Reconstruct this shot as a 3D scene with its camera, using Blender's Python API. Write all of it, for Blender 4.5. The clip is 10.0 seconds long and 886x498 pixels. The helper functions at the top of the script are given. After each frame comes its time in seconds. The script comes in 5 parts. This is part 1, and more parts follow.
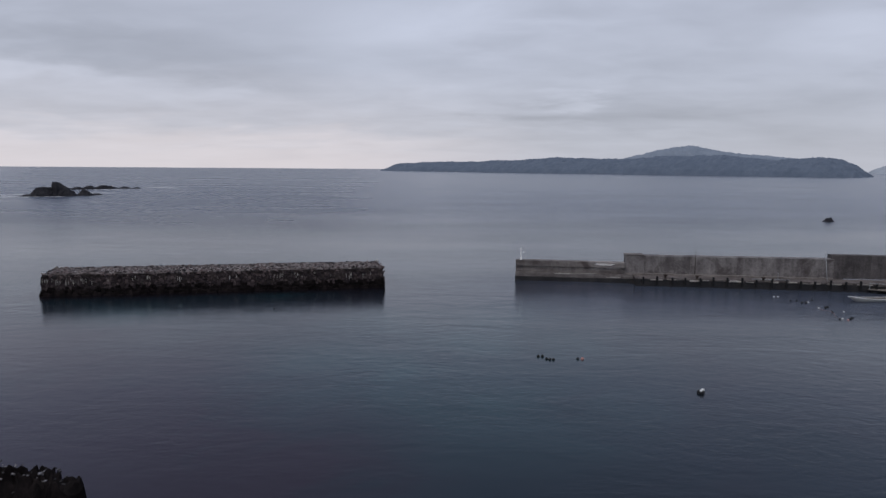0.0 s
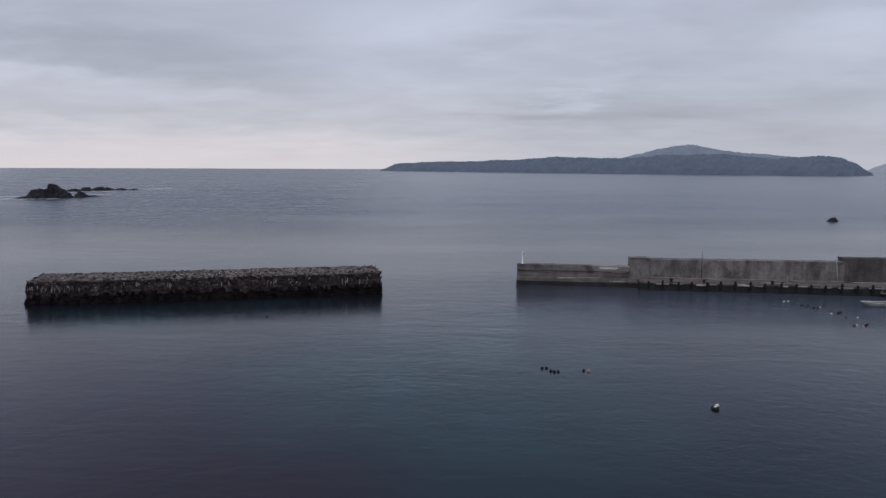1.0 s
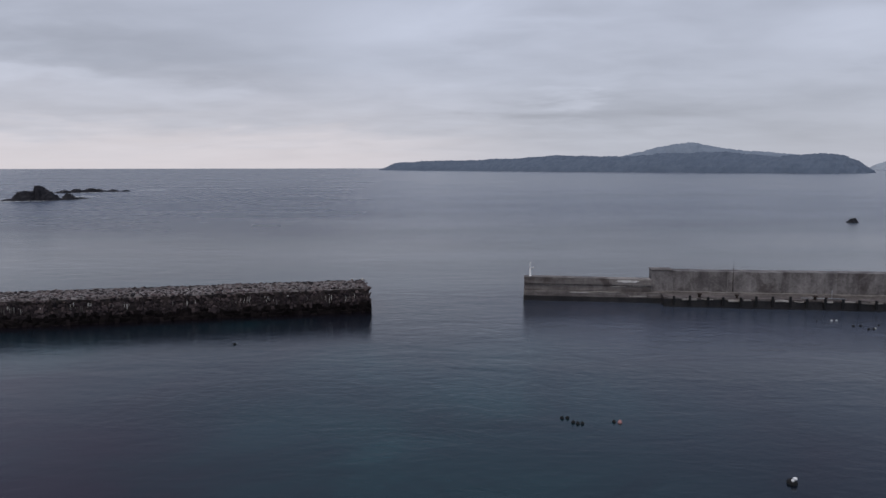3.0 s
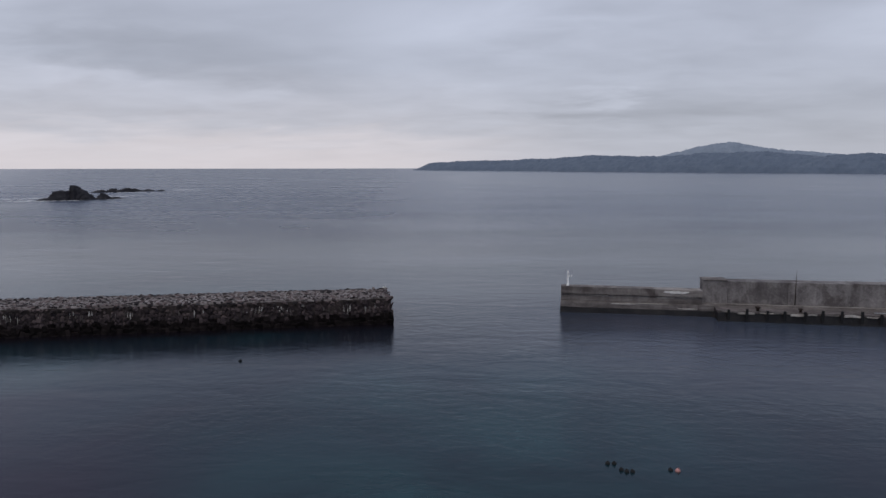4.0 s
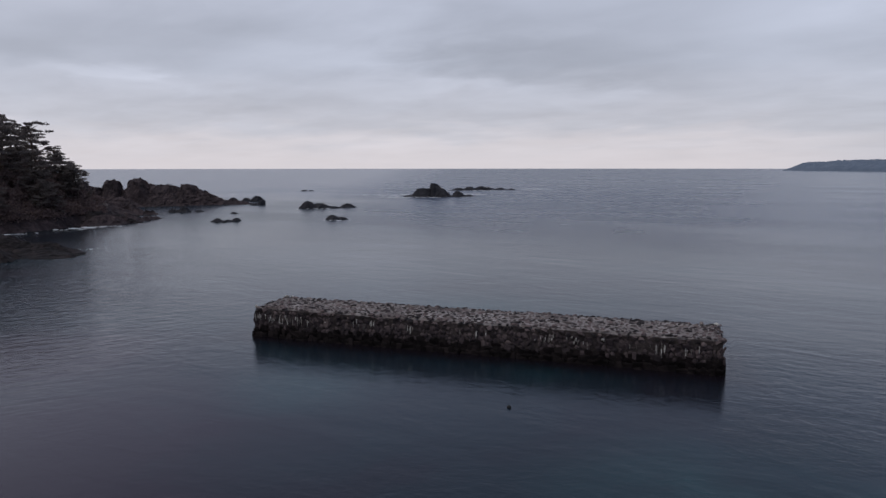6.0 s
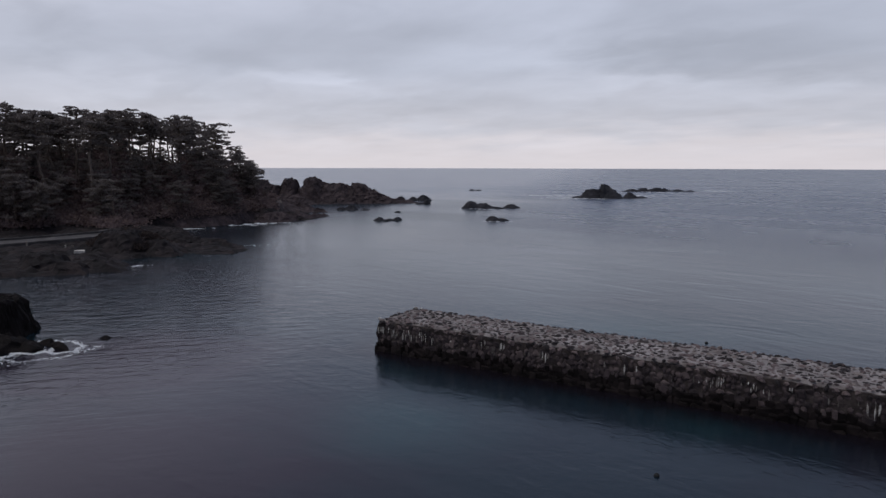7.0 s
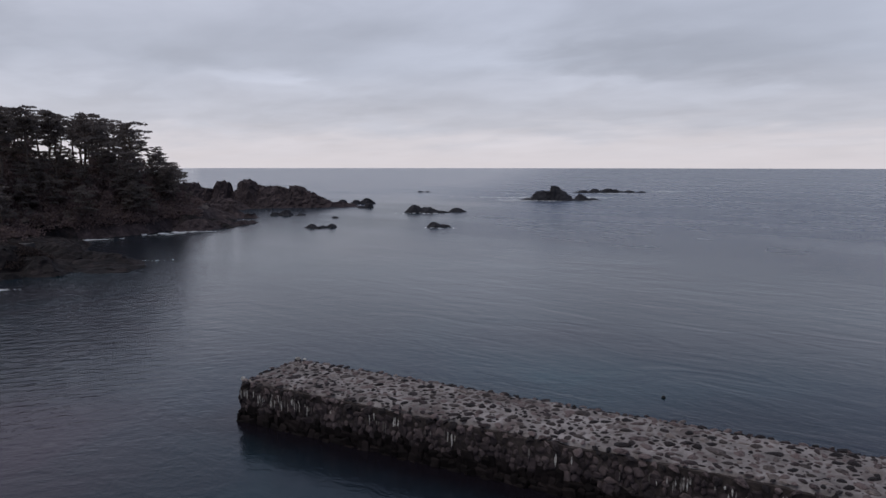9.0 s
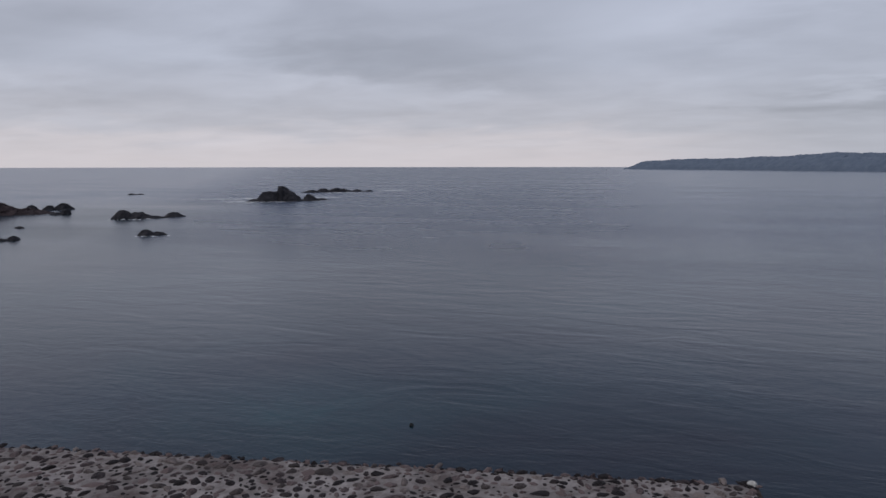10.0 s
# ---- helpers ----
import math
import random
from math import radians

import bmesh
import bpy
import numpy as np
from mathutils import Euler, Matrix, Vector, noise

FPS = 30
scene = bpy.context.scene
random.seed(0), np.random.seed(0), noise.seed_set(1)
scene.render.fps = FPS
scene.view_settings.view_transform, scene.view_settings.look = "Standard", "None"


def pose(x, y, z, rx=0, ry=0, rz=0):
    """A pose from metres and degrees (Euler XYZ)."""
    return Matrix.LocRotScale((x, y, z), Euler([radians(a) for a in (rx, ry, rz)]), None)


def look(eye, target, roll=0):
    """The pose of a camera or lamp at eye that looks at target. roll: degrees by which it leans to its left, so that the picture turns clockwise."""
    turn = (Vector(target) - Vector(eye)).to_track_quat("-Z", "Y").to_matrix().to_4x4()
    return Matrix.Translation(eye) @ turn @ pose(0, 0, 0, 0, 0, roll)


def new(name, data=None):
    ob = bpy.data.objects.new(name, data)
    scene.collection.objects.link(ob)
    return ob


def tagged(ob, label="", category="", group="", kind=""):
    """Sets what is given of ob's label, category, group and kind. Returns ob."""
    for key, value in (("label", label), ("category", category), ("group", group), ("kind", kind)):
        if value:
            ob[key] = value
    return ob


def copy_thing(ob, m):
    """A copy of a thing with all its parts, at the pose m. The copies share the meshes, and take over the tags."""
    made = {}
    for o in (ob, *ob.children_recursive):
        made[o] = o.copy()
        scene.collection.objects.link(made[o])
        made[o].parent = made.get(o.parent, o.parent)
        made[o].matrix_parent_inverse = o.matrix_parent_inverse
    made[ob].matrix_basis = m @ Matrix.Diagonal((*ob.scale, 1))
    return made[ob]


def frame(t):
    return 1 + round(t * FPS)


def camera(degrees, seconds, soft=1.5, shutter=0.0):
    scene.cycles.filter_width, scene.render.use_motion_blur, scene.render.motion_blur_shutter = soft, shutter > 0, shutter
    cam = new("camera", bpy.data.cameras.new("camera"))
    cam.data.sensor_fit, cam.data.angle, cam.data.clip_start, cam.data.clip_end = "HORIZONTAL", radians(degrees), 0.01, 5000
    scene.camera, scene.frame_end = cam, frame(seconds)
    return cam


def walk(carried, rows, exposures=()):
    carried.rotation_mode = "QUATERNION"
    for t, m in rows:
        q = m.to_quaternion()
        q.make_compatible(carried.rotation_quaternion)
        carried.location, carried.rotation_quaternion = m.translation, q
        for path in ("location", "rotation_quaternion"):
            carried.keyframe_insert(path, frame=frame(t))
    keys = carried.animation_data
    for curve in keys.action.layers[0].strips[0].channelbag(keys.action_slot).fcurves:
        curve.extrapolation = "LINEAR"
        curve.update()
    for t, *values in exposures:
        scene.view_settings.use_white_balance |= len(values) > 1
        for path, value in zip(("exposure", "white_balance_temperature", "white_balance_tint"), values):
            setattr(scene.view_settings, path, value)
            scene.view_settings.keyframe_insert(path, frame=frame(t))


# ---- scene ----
# ---------------------------------------------------------------- camera
cam = camera(64.14, 10.0, soft=1.5)


def flown(x, y, z, turn, tilt, roll):
    """A camera pose: place in metres, turn to the left from north, tilt up, lean to the left, in degrees."""
    return pose(x, y, z, 0, 0, turn) @ pose(0, 0, 0, 90 + tilt) @ pose(0, 0, 0, 0, 0, roll)


ROWS = [
    (0.0, 0.000, 0.000, 16.000, -0.000, -6.607, 0.452),
    (0.5, 0.031, 1.176, 16.109, -0.002, -6.609, 0.321),
    (1.0, 0.070, 2.916, 16.238, -0.035, -6.622, 0.239),
    (1.5, 0.131, 5.194, 16.372, -0.034, -6.628, 0.153),
    (2.0, 0.099, 7.860, 16.453, -0.080, -6.678, 0.148),
    (2.5, 0.167, 10.861, 16.470, -0.075, -6.662, 0.048),
    (2.7, 0.226, 12.120, 16.467, -0.054, -6.702, 0.003),
    (3.8, 0.851, 19.696, 16.384, 0.190, -6.681, 0.011),
    (4.0, 0.936, 21.115, 16.336, 2.772, -6.693, -0.018),
    (4.3, 1.066, 23.312, 16.258, 7.143, -6.686, 0.030),
    (4.5, 1.142, 24.808, 16.215, 10.040, -6.672, 0.066),
    (4.7, 1.204, 26.320, 16.184, 13.117, -6.678, 0.106),
    (5.0, 1.240, 28.627, 16.154, 16.913, -6.637, 0.111),
    (5.5, 1.021, 32.607, 16.123, 23.310, -6.650, 0.061),
    (6.0, 0.622, 36.698, 16.044, 30.693, -6.671, -0.040),
    (6.2, 0.338, 38.367, 16.020, 33.856, -6.633, -0.015),
    (7.3, -3.198, 47.682, 16.032, 45.800, -6.717, 0.105),
    (7.5, -3.731, 49.012, 16.117, 45.786, -6.708, 0.062),
    (8.0, -5.241, 52.378, 16.390, 45.723, -6.716, -0.001),
    (8.5, -6.959, 55.753, 16.611, 45.428, -6.699, 0.008),
    (9.0, -8.718, 58.937, 16.802, 40.942, -6.724, 0.044),
    (9.5, -10.557, 62.163, 16.914, 33.119, -6.767, -0.010),
    (10.0, -12.499, 65.495, 17.092, 19.269, -6.813, -0.044),
]
walk(cam, [(row[0], flown(*row[1:])) for row in ROWS],
     exposures=[(0.0, 0.02), (5.0, -0.03), (7.5, 0.06), (8.5, 0.05), (9.5, -0.08), (10.0, -0.14)])

# ---------------------------------------------------------------- sky and light
SUN_TURN, SUN_ELEV = 150.0, 66.0      # degrees to the left of north, and above the horizon


def link(nt, a, b):
    nt.links.new(a, b)


def nd(nt, kind, **values):
    n = nt.nodes.new(kind)
    for k, v in values.items():
        if k in n.inputs:
            n.inputs[k].default_value = v
    return n


def maths(nt, op, a, b=None, clamp=False):
    n = nt.nodes.new("ShaderNodeMath")
    n.operation, n.use_clamp = op, clamp
    for i, v in enumerate((a, b)):
        if v is None:
            continue
        if isinstance(v, (int, float)):
            n.inputs[i].default_value = v
        else:
            link(nt, v, n.inputs[i])
    return n.outputs[0]


def ramp(nt, fac, stops, mode="LINEAR"):
    n = nt.nodes.new("ShaderNodeValToRGB")
    cr = n.color_ramp
    cr.interpolation = mode
    while len(cr.elements) < len(stops):
        cr.elements.new(0.5)
    for e, (p, c) in zip(cr.elements, stops):
        e.position = p
        e.color = (*c, 1) if len(c) == 3 else c
    link(nt, fac, n.inputs[0])
    return n.outputs[0]


def mix(nt, fac, a, b, blend="MIX"):
    n = nt.nodes.new("ShaderNodeMix")
    n.data_type, n.blend_type = "RGBA", blend
    for sock, v in ((n.inputs[0], fac), (n.inputs[6], a), (n.inputs[7], b)):
        if isinstance(v, (int, float)):
            sock.default_value = v
        elif isinstance(v, tuple):
            sock.default_value = (*v, 1)
        else:
            link(nt, v, sock)
    return n.outputs[2]


def noise_tex(nt, vec, scale, detail=4.0, rough=0.55, distort=0.0):
    n = nd(nt, "ShaderNodeTexNoise", Scale=scale, Detail=detail, Roughness=rough, Distortion=distort)
    if vec is not None:
        link(nt, vec, n.inputs["Vector"])
    return n.outputs[0]


def scaled(nt, vec, s, turn=0.0):
    n = nt.nodes.new("ShaderNodeMapping")
    n.inputs["Scale"].default_value = s
    n.inputs["Rotation"].default_value = (0, 0, radians(turn))
    link(nt, vec, n.inputs["Vector"])
    return n.outputs[0]


world = bpy.data.worlds.new("overcast")
scene.world = world
world.use_nodes = True
wt = world.node_tree
wt.nodes.clear()
sky = wt.nodes.new("ShaderNodeTexSky")
sky.sky_type, sky.sun_disc = "NISHITA", False
sky.sun_elevation, sky.sun_rotation = radians(SUN_ELEV), radians(-SUN_TURN)
coord = wt.nodes.new("ShaderNodeTexCoord")
split = wt.nodes.new("ShaderNodeSeparateXYZ")
link(wt, coord.outputs["Generated"], split.inputs[0])
dx, dy, dz = split.outputs
up = maths(wt, "MAXIMUM", dz, 0.0)
azim = maths(wt, "MULTIPLY", maths(wt, "ARCTAN2", maths(wt, "MULTIPLY", dx, -1.0), dy), 57.2958)     # degrees to the left of north
elev = maths(wt, "MULTIPLY", maths(wt, "ARCSINE", up), 57.2958)
lift = maths(wt, "ADD", up, 0.13)
flat = wt.nodes.new("ShaderNodeCombineXYZ")
link(wt, maths(wt, "DIVIDE", dx, lift), flat.inputs[0])
link(wt, maths(wt, "DIVIDE", dy, lift), flat.inputs[1])
deck = flat.outputs[0]
# the bank's own brightness from the horizon to the zenith
bank = ramp(wt, up, [(0.0, (0.50, 0.515, 0.585)), (0.06, (0.485, 0.508, 0.59)),
                     (0.12, (0.475, 0.505, 0.60)), (0.22, (0.46, 0.495, 0.60)), (0.275, (0.325, 0.375, 0.51)), (0.34, (0.27, 0.322, 0.47)), (0.42, (0.228, 0.28, 0.415)), (1.0, (0.218, 0.266, 0.39))])
# torn billows of the deck, seen ever flatter towards the horizon
big = noise_tex(wt, scaled(wt, deck, (0.75, 0.95, 1), 24), 1.0, 5.0, 0.5, 0.3)
small = noise_tex(wt, scaled(wt, deck, (2.4, 3.0, 1), 24), 1.0, 5.0, 0.52, 0.4)
shade = maths(wt, "ADD", maths(wt, "MULTIPLY", maths(wt, "SUBTRACT", big, 0.5), 0.50), maths(wt, "MULTIPLY", maths(wt, "SUBTRACT", small, 0.5), 0.26))
# single banks of cloud: azimuth, height, half-width, half-height, and how much paler or darker than the deck
drift_a = maths(wt, "ADD", azim, maths(wt, "MULTIPLY", maths(wt, "SUBTRACT", small, 0.5), 16.0))
drift_e = maths(wt, "ADD", elev, maths(wt, "MULTIPLY", maths(wt, "SUBTRACT", noise_tex(wt, scaled(wt, deck, (1.5, 2.0, 1), 70), 1.0, 5.0, 0.52, 0.3), 0.5), 4.0))
BANKS = ((25.5, 8.4, 9.0, 1.7, -0.17), (13.0, 7.0, 5.0, 1.0, -0.09), (32.0, 6.0, 8.0, 0.7, 0.11), (20.0, 5.5, 4.0, 0.6, 0.07), (1.0, 11.0, 8.0, 2.4, 0.13),
         (-10.5, 5.4, 4.0, 0.35, 0.11), (-7.5, 4.1, 6.0, 0.55, -0.09), (-30.0, 9.0, 5.0, 2.0, 0.13), (-20.0, 4.0, 10.0, 2.2, -0.09), (55.5, 6.6, 4.2, 0.6, 0.16),
         (71.0, 5.6, 5.0, 0.8, 0.12), (68.0, 9.5, 12.0, 1.8, -0.10), (45.0, 5.2, 8.0, 0.6, -0.05), (41.0, 8.6, 6.0, 0.8, 0.06))
for a, e, wa, we, gain in BANKS:
    p = maths(wt, "POWER", maths(wt, "DIVIDE", maths(wt, "SUBTRACT", drift_a, a), wa), 2.0)
    q = maths(wt, "POWER", maths(wt, "DIVIDE", maths(wt, "SUBTRACT", drift_e, e), we), 2.0)
    shade = maths(wt, "ADD", shade, maths(wt, "DIVIDE", gain, maths(wt, "ADD", maths(wt, "MULTIPLY", maths(wt, "ADD", p, q), maths(wt, "ADD", p, q)), 1.0)))
thin = ramp(wt, maths(wt, "DIVIDE", elev, 8.0), [(0.0, (0.25, 0.25, 0.25)), (0.5, (1, 1, 1))])
tone = maths(wt, "ADD", maths(wt, "MULTIPLY", shade, thin), 1.0)
cloud = wt.nodes.new("ShaderNodeVectorMath")
cloud.operation = "SCALE"
link(wt, bank, cloud.inputs[0])
link(wt, tone, cloud.inputs["Scale"])
# the pale opening under the cloud along the north-western horizon
wide = ramp(wt, maths(wt, "DIVIDE", maths(wt, "ADD", azim, 20.0), 160.0), [(0.04, (0, 0, 0)), (0.19, (1, 1, 1)), (0.75, (1, 1, 1)), (1.0, (0, 0, 0))], "EASE")
low_sky = ramp(wt, maths(wt, "DIVIDE", drift_e, 8.0), [(0.0, (1, 1, 1)), (0.22, (0.85, 0.85, 0.85)), (0.42, (0.32, 0.32, 0.32)), (1.0, (0, 0, 0))])
opening = maths(wt, "MULTIPLY", wide, low_sky)
veil = wt.nodes.new("ShaderNodeVectorMath")
veil.operation = "ADD"
link(wt, cloud.outputs[0], veil.inputs[0])
link(wt, mix(wt, opening, (0.0, 0.0, 0.0), (0.205, 0.15, 0.118)), veil.inputs[1])
# brighter sky added out of view, high in the west, to brighten the water
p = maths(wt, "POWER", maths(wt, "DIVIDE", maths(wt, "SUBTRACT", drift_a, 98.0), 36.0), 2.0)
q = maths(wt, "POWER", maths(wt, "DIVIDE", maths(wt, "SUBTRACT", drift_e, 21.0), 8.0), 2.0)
west_fill = maths(wt, "DIVIDE", 1.0, maths(wt, "ADD", maths(wt, "MULTIPLY", maths(wt, "ADD", p, q), maths(wt, "ADD", p, q)), 1.0))
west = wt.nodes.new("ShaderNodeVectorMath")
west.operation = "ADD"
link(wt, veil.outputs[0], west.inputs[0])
link(wt, mix(wt, west_fill, (0.0, 0.0, 0.0), (0.33, 0.28, 0.27)), west.inputs[1])
dim = wt.nodes.new("ShaderNodeVectorMath")
dim.operation = "SCALE"
dim.inputs["Scale"].default_value = 0.08
link(wt, sky.outputs[0], dim.inputs[0])
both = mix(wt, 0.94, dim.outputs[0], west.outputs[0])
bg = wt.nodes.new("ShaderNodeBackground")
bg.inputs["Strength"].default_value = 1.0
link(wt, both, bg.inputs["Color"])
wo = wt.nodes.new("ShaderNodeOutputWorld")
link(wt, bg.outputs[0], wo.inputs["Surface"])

sun = new("sun", bpy.data.lights.new("sun", "SUN"))
sun.data.energy, sun.data.angle, sun.data.color = 1.55, radians(60), (1.0, 0.95, 0.9)
sun.matrix_world = look((0, 0, 0), (math.sin(radians(SUN_TURN)) * 10, -math.cos(radians(SUN_TURN)) * 10, -10 * math.tan(radians(SUN_ELEV))))

# ---------------------------------------------------------------- materials


def material(name, rough=0.8, metal=0.0):
    m = bpy.data.materials.new(name)
    m.use_nodes = True
    nt = m.node_tree
    b = nt.nodes["Principled BSDF"]
    b.inputs["Roughness"].default_value = rough
    b.inputs["Metallic"].default_value = metal
    return m, nt, b


def bumped(nt, b, height, strength, distance):
    n = nt.nodes.new("ShaderNodeBump")
    n.inputs["Strength"].default_value, n.inputs["Distance"].default_value = strength, distance
    link(nt, height, n.inputs["Height"])
    link(nt, n.outputs[0], b.inputs["Normal"])


def place_of(nt):
    return nt.nodes.new("ShaderNodeNewGeometry").outputs["Position"]


def mottled(name, dark, mid, light, scale, rough=0.85, relief=0.05, vary=0.35, fine=6.0, streak=0.0, gloss=0.5, layers=0.0, stain=None):
    """A mineral or bark surface: two scales of blotches, a shift from piece to piece and a fine relief."""
    m, nt, b = material(name, rough)
    b.inputs["Specular IOR Level"].default_value = gloss
    pos = place_of(nt)
    n1 = noise_tex(nt, pos, scale, 5.0, 0.6, 0.3)
    n2 = noise_tex(nt, pos, scale * fine, 4.0, 0.6)
    v = maths(nt, "ADD", maths(nt, "MULTIPLY", n1, 0.65), maths(nt, "MULTIPLY", n2, 0.35))
    if streak:
        n3 = noise_tex(nt, scaled(nt, pos, (1.3, 1.3, 0.10)), 1.0, 4.0, 0.6)
        v = maths(nt, "ADD", maths(nt, "MULTIPLY", v, 1 - streak), maths(nt, "MULTIPLY", n3, streak))
    if layers:
        n4 = noise_tex(nt, scaled(nt, pos, (0.18, 0.18, 3.2)), 1.0, 5.0, 0.65, 0.4)
        n5 = noise_tex(nt, scaled(nt, pos, (0.35, 0.35, 0.5)), 1.0, 4.0, 0.6, 0.8)
        v = maths(nt, "ADD", maths(nt, "MULTIPLY", v, 1 - layers), maths(nt, "MULTIPLY", maths(nt, "ADD", n4, n5), layers * 0.5))
    if vary:
        rnd = nt.nodes.new("ShaderNodeObjectInfo").outputs["Random"]
        isl = nt.nodes.new("ShaderNodeNewGeometry").outputs["Random Per Island"]
        shift = maths(nt, "SUBTRACT", maths(nt, "FRACT", maths(nt, "ADD", rnd, isl)), 0.5)
        v = maths(nt, "ADD", v, maths(nt, "MULTIPLY", shift, vary))
    col = ramp(nt, v, [(0.34, dark), (0.5, mid), (0.68, light)])
    if stain:
        spot = ramp(nt, noise_tex(nt, pos, 0.38, 5.0, 0.6, 0.6), [(0.52, (0, 0, 0)), (0.66, (0.8, 0.8, 0.8))])
        col = mix(nt, spot, col, stain)
    link(nt, col, b.inputs["Base Color"])
    bumped(nt, b, maths(nt, "ADD", n1, n2), 0.7, relief)
    return m


def leafy(name, dark, mid, light, scale):
    """Needles and leaves: matt, and half of the light goes through them."""
    m = mottled(name, dark, mid, light, scale, 0.85, 0.02, 0.5, 6.0, 0.0, 0.2)
    nt = m.node_tree
    b = nt.nodes["Principled BSDF"]
    col = b.inputs["Base Color"].links[0].from_socket
    through_leaf = nt.nodes.new("ShaderNodeBsdfTranslucent")
    link(nt, col, through_leaf.inputs["Color"])
    blend = nt.nodes.new("ShaderNodeMixShader")
    blend.inputs[0].default_value = 0.5
    link(nt, b.outputs[0], blend.inputs[1])
    link(nt, through_leaf.outputs[0], blend.inputs[2])
    link(nt, blend.outputs[0], nt.nodes["Material Output"].inputs["Surface"])
    return m


def plain(name, colour, rough=0.5, metal=0.0, wear=0.25, scale=4.0):
    m, nt, b = material(name, rough, metal)
    n = noise_tex(nt, place_of(nt), scale, 4.0, 0.6)
    col = mix(nt, ramp(nt, n, [(0.4, (0, 0, 0)), (0.7, (1, 1, 1))]), colour, tuple(c * (1 - wear) for c in colour))
    link(nt, col, b.inputs["Base Color"])
    bumped(nt, b, n, 0.2, 0.01)
    return m


def water_material():
    m, nt, b = material("sea_water", 0.07)
    b.inputs["IOR"].default_value = 1.33
    b.inputs["Specular IOR Level"].default_value = 0.48
    pos = place_of(nt)
    xyz = nt.nodes.new("ShaderNodeSeparateXYZ")
    link(nt, pos, xyz.inputs[0])
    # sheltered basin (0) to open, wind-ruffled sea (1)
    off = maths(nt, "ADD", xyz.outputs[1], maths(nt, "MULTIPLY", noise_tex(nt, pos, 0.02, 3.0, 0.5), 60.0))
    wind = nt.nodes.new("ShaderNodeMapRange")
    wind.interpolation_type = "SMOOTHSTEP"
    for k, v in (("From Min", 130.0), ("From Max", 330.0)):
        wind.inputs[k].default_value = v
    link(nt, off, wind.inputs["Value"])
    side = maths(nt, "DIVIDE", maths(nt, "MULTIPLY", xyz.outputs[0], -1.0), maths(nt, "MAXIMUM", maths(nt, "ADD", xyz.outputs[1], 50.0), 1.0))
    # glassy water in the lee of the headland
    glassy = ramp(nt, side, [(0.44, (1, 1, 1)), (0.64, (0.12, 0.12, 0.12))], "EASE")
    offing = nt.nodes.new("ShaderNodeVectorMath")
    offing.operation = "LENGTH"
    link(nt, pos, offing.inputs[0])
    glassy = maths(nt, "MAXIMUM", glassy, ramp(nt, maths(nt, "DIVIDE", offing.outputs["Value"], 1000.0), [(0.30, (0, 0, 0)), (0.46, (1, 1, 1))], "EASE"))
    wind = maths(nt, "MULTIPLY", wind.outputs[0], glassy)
    # the breeze that ruffles the western side of the basin
    breeze = nt.nodes.new("ShaderNodeMapRange")
    breeze.interpolation_type = "SMOOTHSTEP"
    for k, v in (("From Min", -15.0), ("From Max", 9.0)):
        breeze.inputs[k].default_value = v
    wander = maths(nt, "MULTIPLY", maths(nt, "SUBTRACT", noise_tex(nt, pos, 0.05, 3.0, 0.5), 0.5), 14.0)
    lee = maths(nt, "ADD", maths(nt, "MULTIPLY", maths(nt, "ADD", xyz.outputs[0], 120.0), -0.5), maths(nt, "MULTIPLY", maths(nt, "SUBTRACT", xyz.outputs[1], 119.0), -0.866))
    link(nt, maths(nt, "ADD", lee, wander), breeze.inputs["Value"])
    fade = nt.nodes.new("ShaderNodeMapRange")
    fade.interpolation_type = "SMOOTHSTEP"
    for k, v in (("From Min", 34.0), ("From Max", 80.0)):
        fade.inputs[k].default_value = v
    link(nt, maths(nt, "MULTIPLY", xyz.outputs[0], -1.0), fade.inputs["Value"])
    breeze = maths(nt, "MULTIPLY", breeze.outputs[0], fade.outputs[0])
    open_sea = ramp(nt, maths(nt, "DIVIDE", xyz.outputs[1], 200.0), [(0.46, (0, 0, 0)), (0.62, (1, 1, 1))], "EASE")
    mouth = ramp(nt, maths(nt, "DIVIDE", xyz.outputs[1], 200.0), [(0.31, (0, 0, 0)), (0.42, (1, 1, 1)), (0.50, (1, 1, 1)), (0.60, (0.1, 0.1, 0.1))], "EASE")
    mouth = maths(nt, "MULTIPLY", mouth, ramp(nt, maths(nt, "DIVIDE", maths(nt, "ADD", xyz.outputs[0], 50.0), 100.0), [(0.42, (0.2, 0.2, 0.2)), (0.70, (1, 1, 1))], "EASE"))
    gust = ramp(nt, side, [(0.0, (0.15, 0.15, 0.15)), (0.16, (1, 1, 1)), (0.52, (1, 1, 1)), (0.72, (0, 0, 0))], "EASE")
    veer = maths(nt, "ADD", maths(nt, "MULTIPLY", gust, 0.55), 0.45)
    gust = maths(nt, "MULTIPLY", gust, wind)
    # clear teal shallows, brown weed beds and slate-blue deep water
    bed = noise_tex(nt, pos, 0.034, 5.0, 0.6, 0.9)
    c1 = ramp(nt, bed, [(0.36, (0.008, 0.0085, 0.0135)), (0.48, (0.006, 0.0112, 0.0165)), (0.56, (0.006, 0.0125, 0.018)), (0.68, (0.006, 0.019, 0.025))])
    # pale sand shows through in front of the gap, weed on the near shore
    fac = None
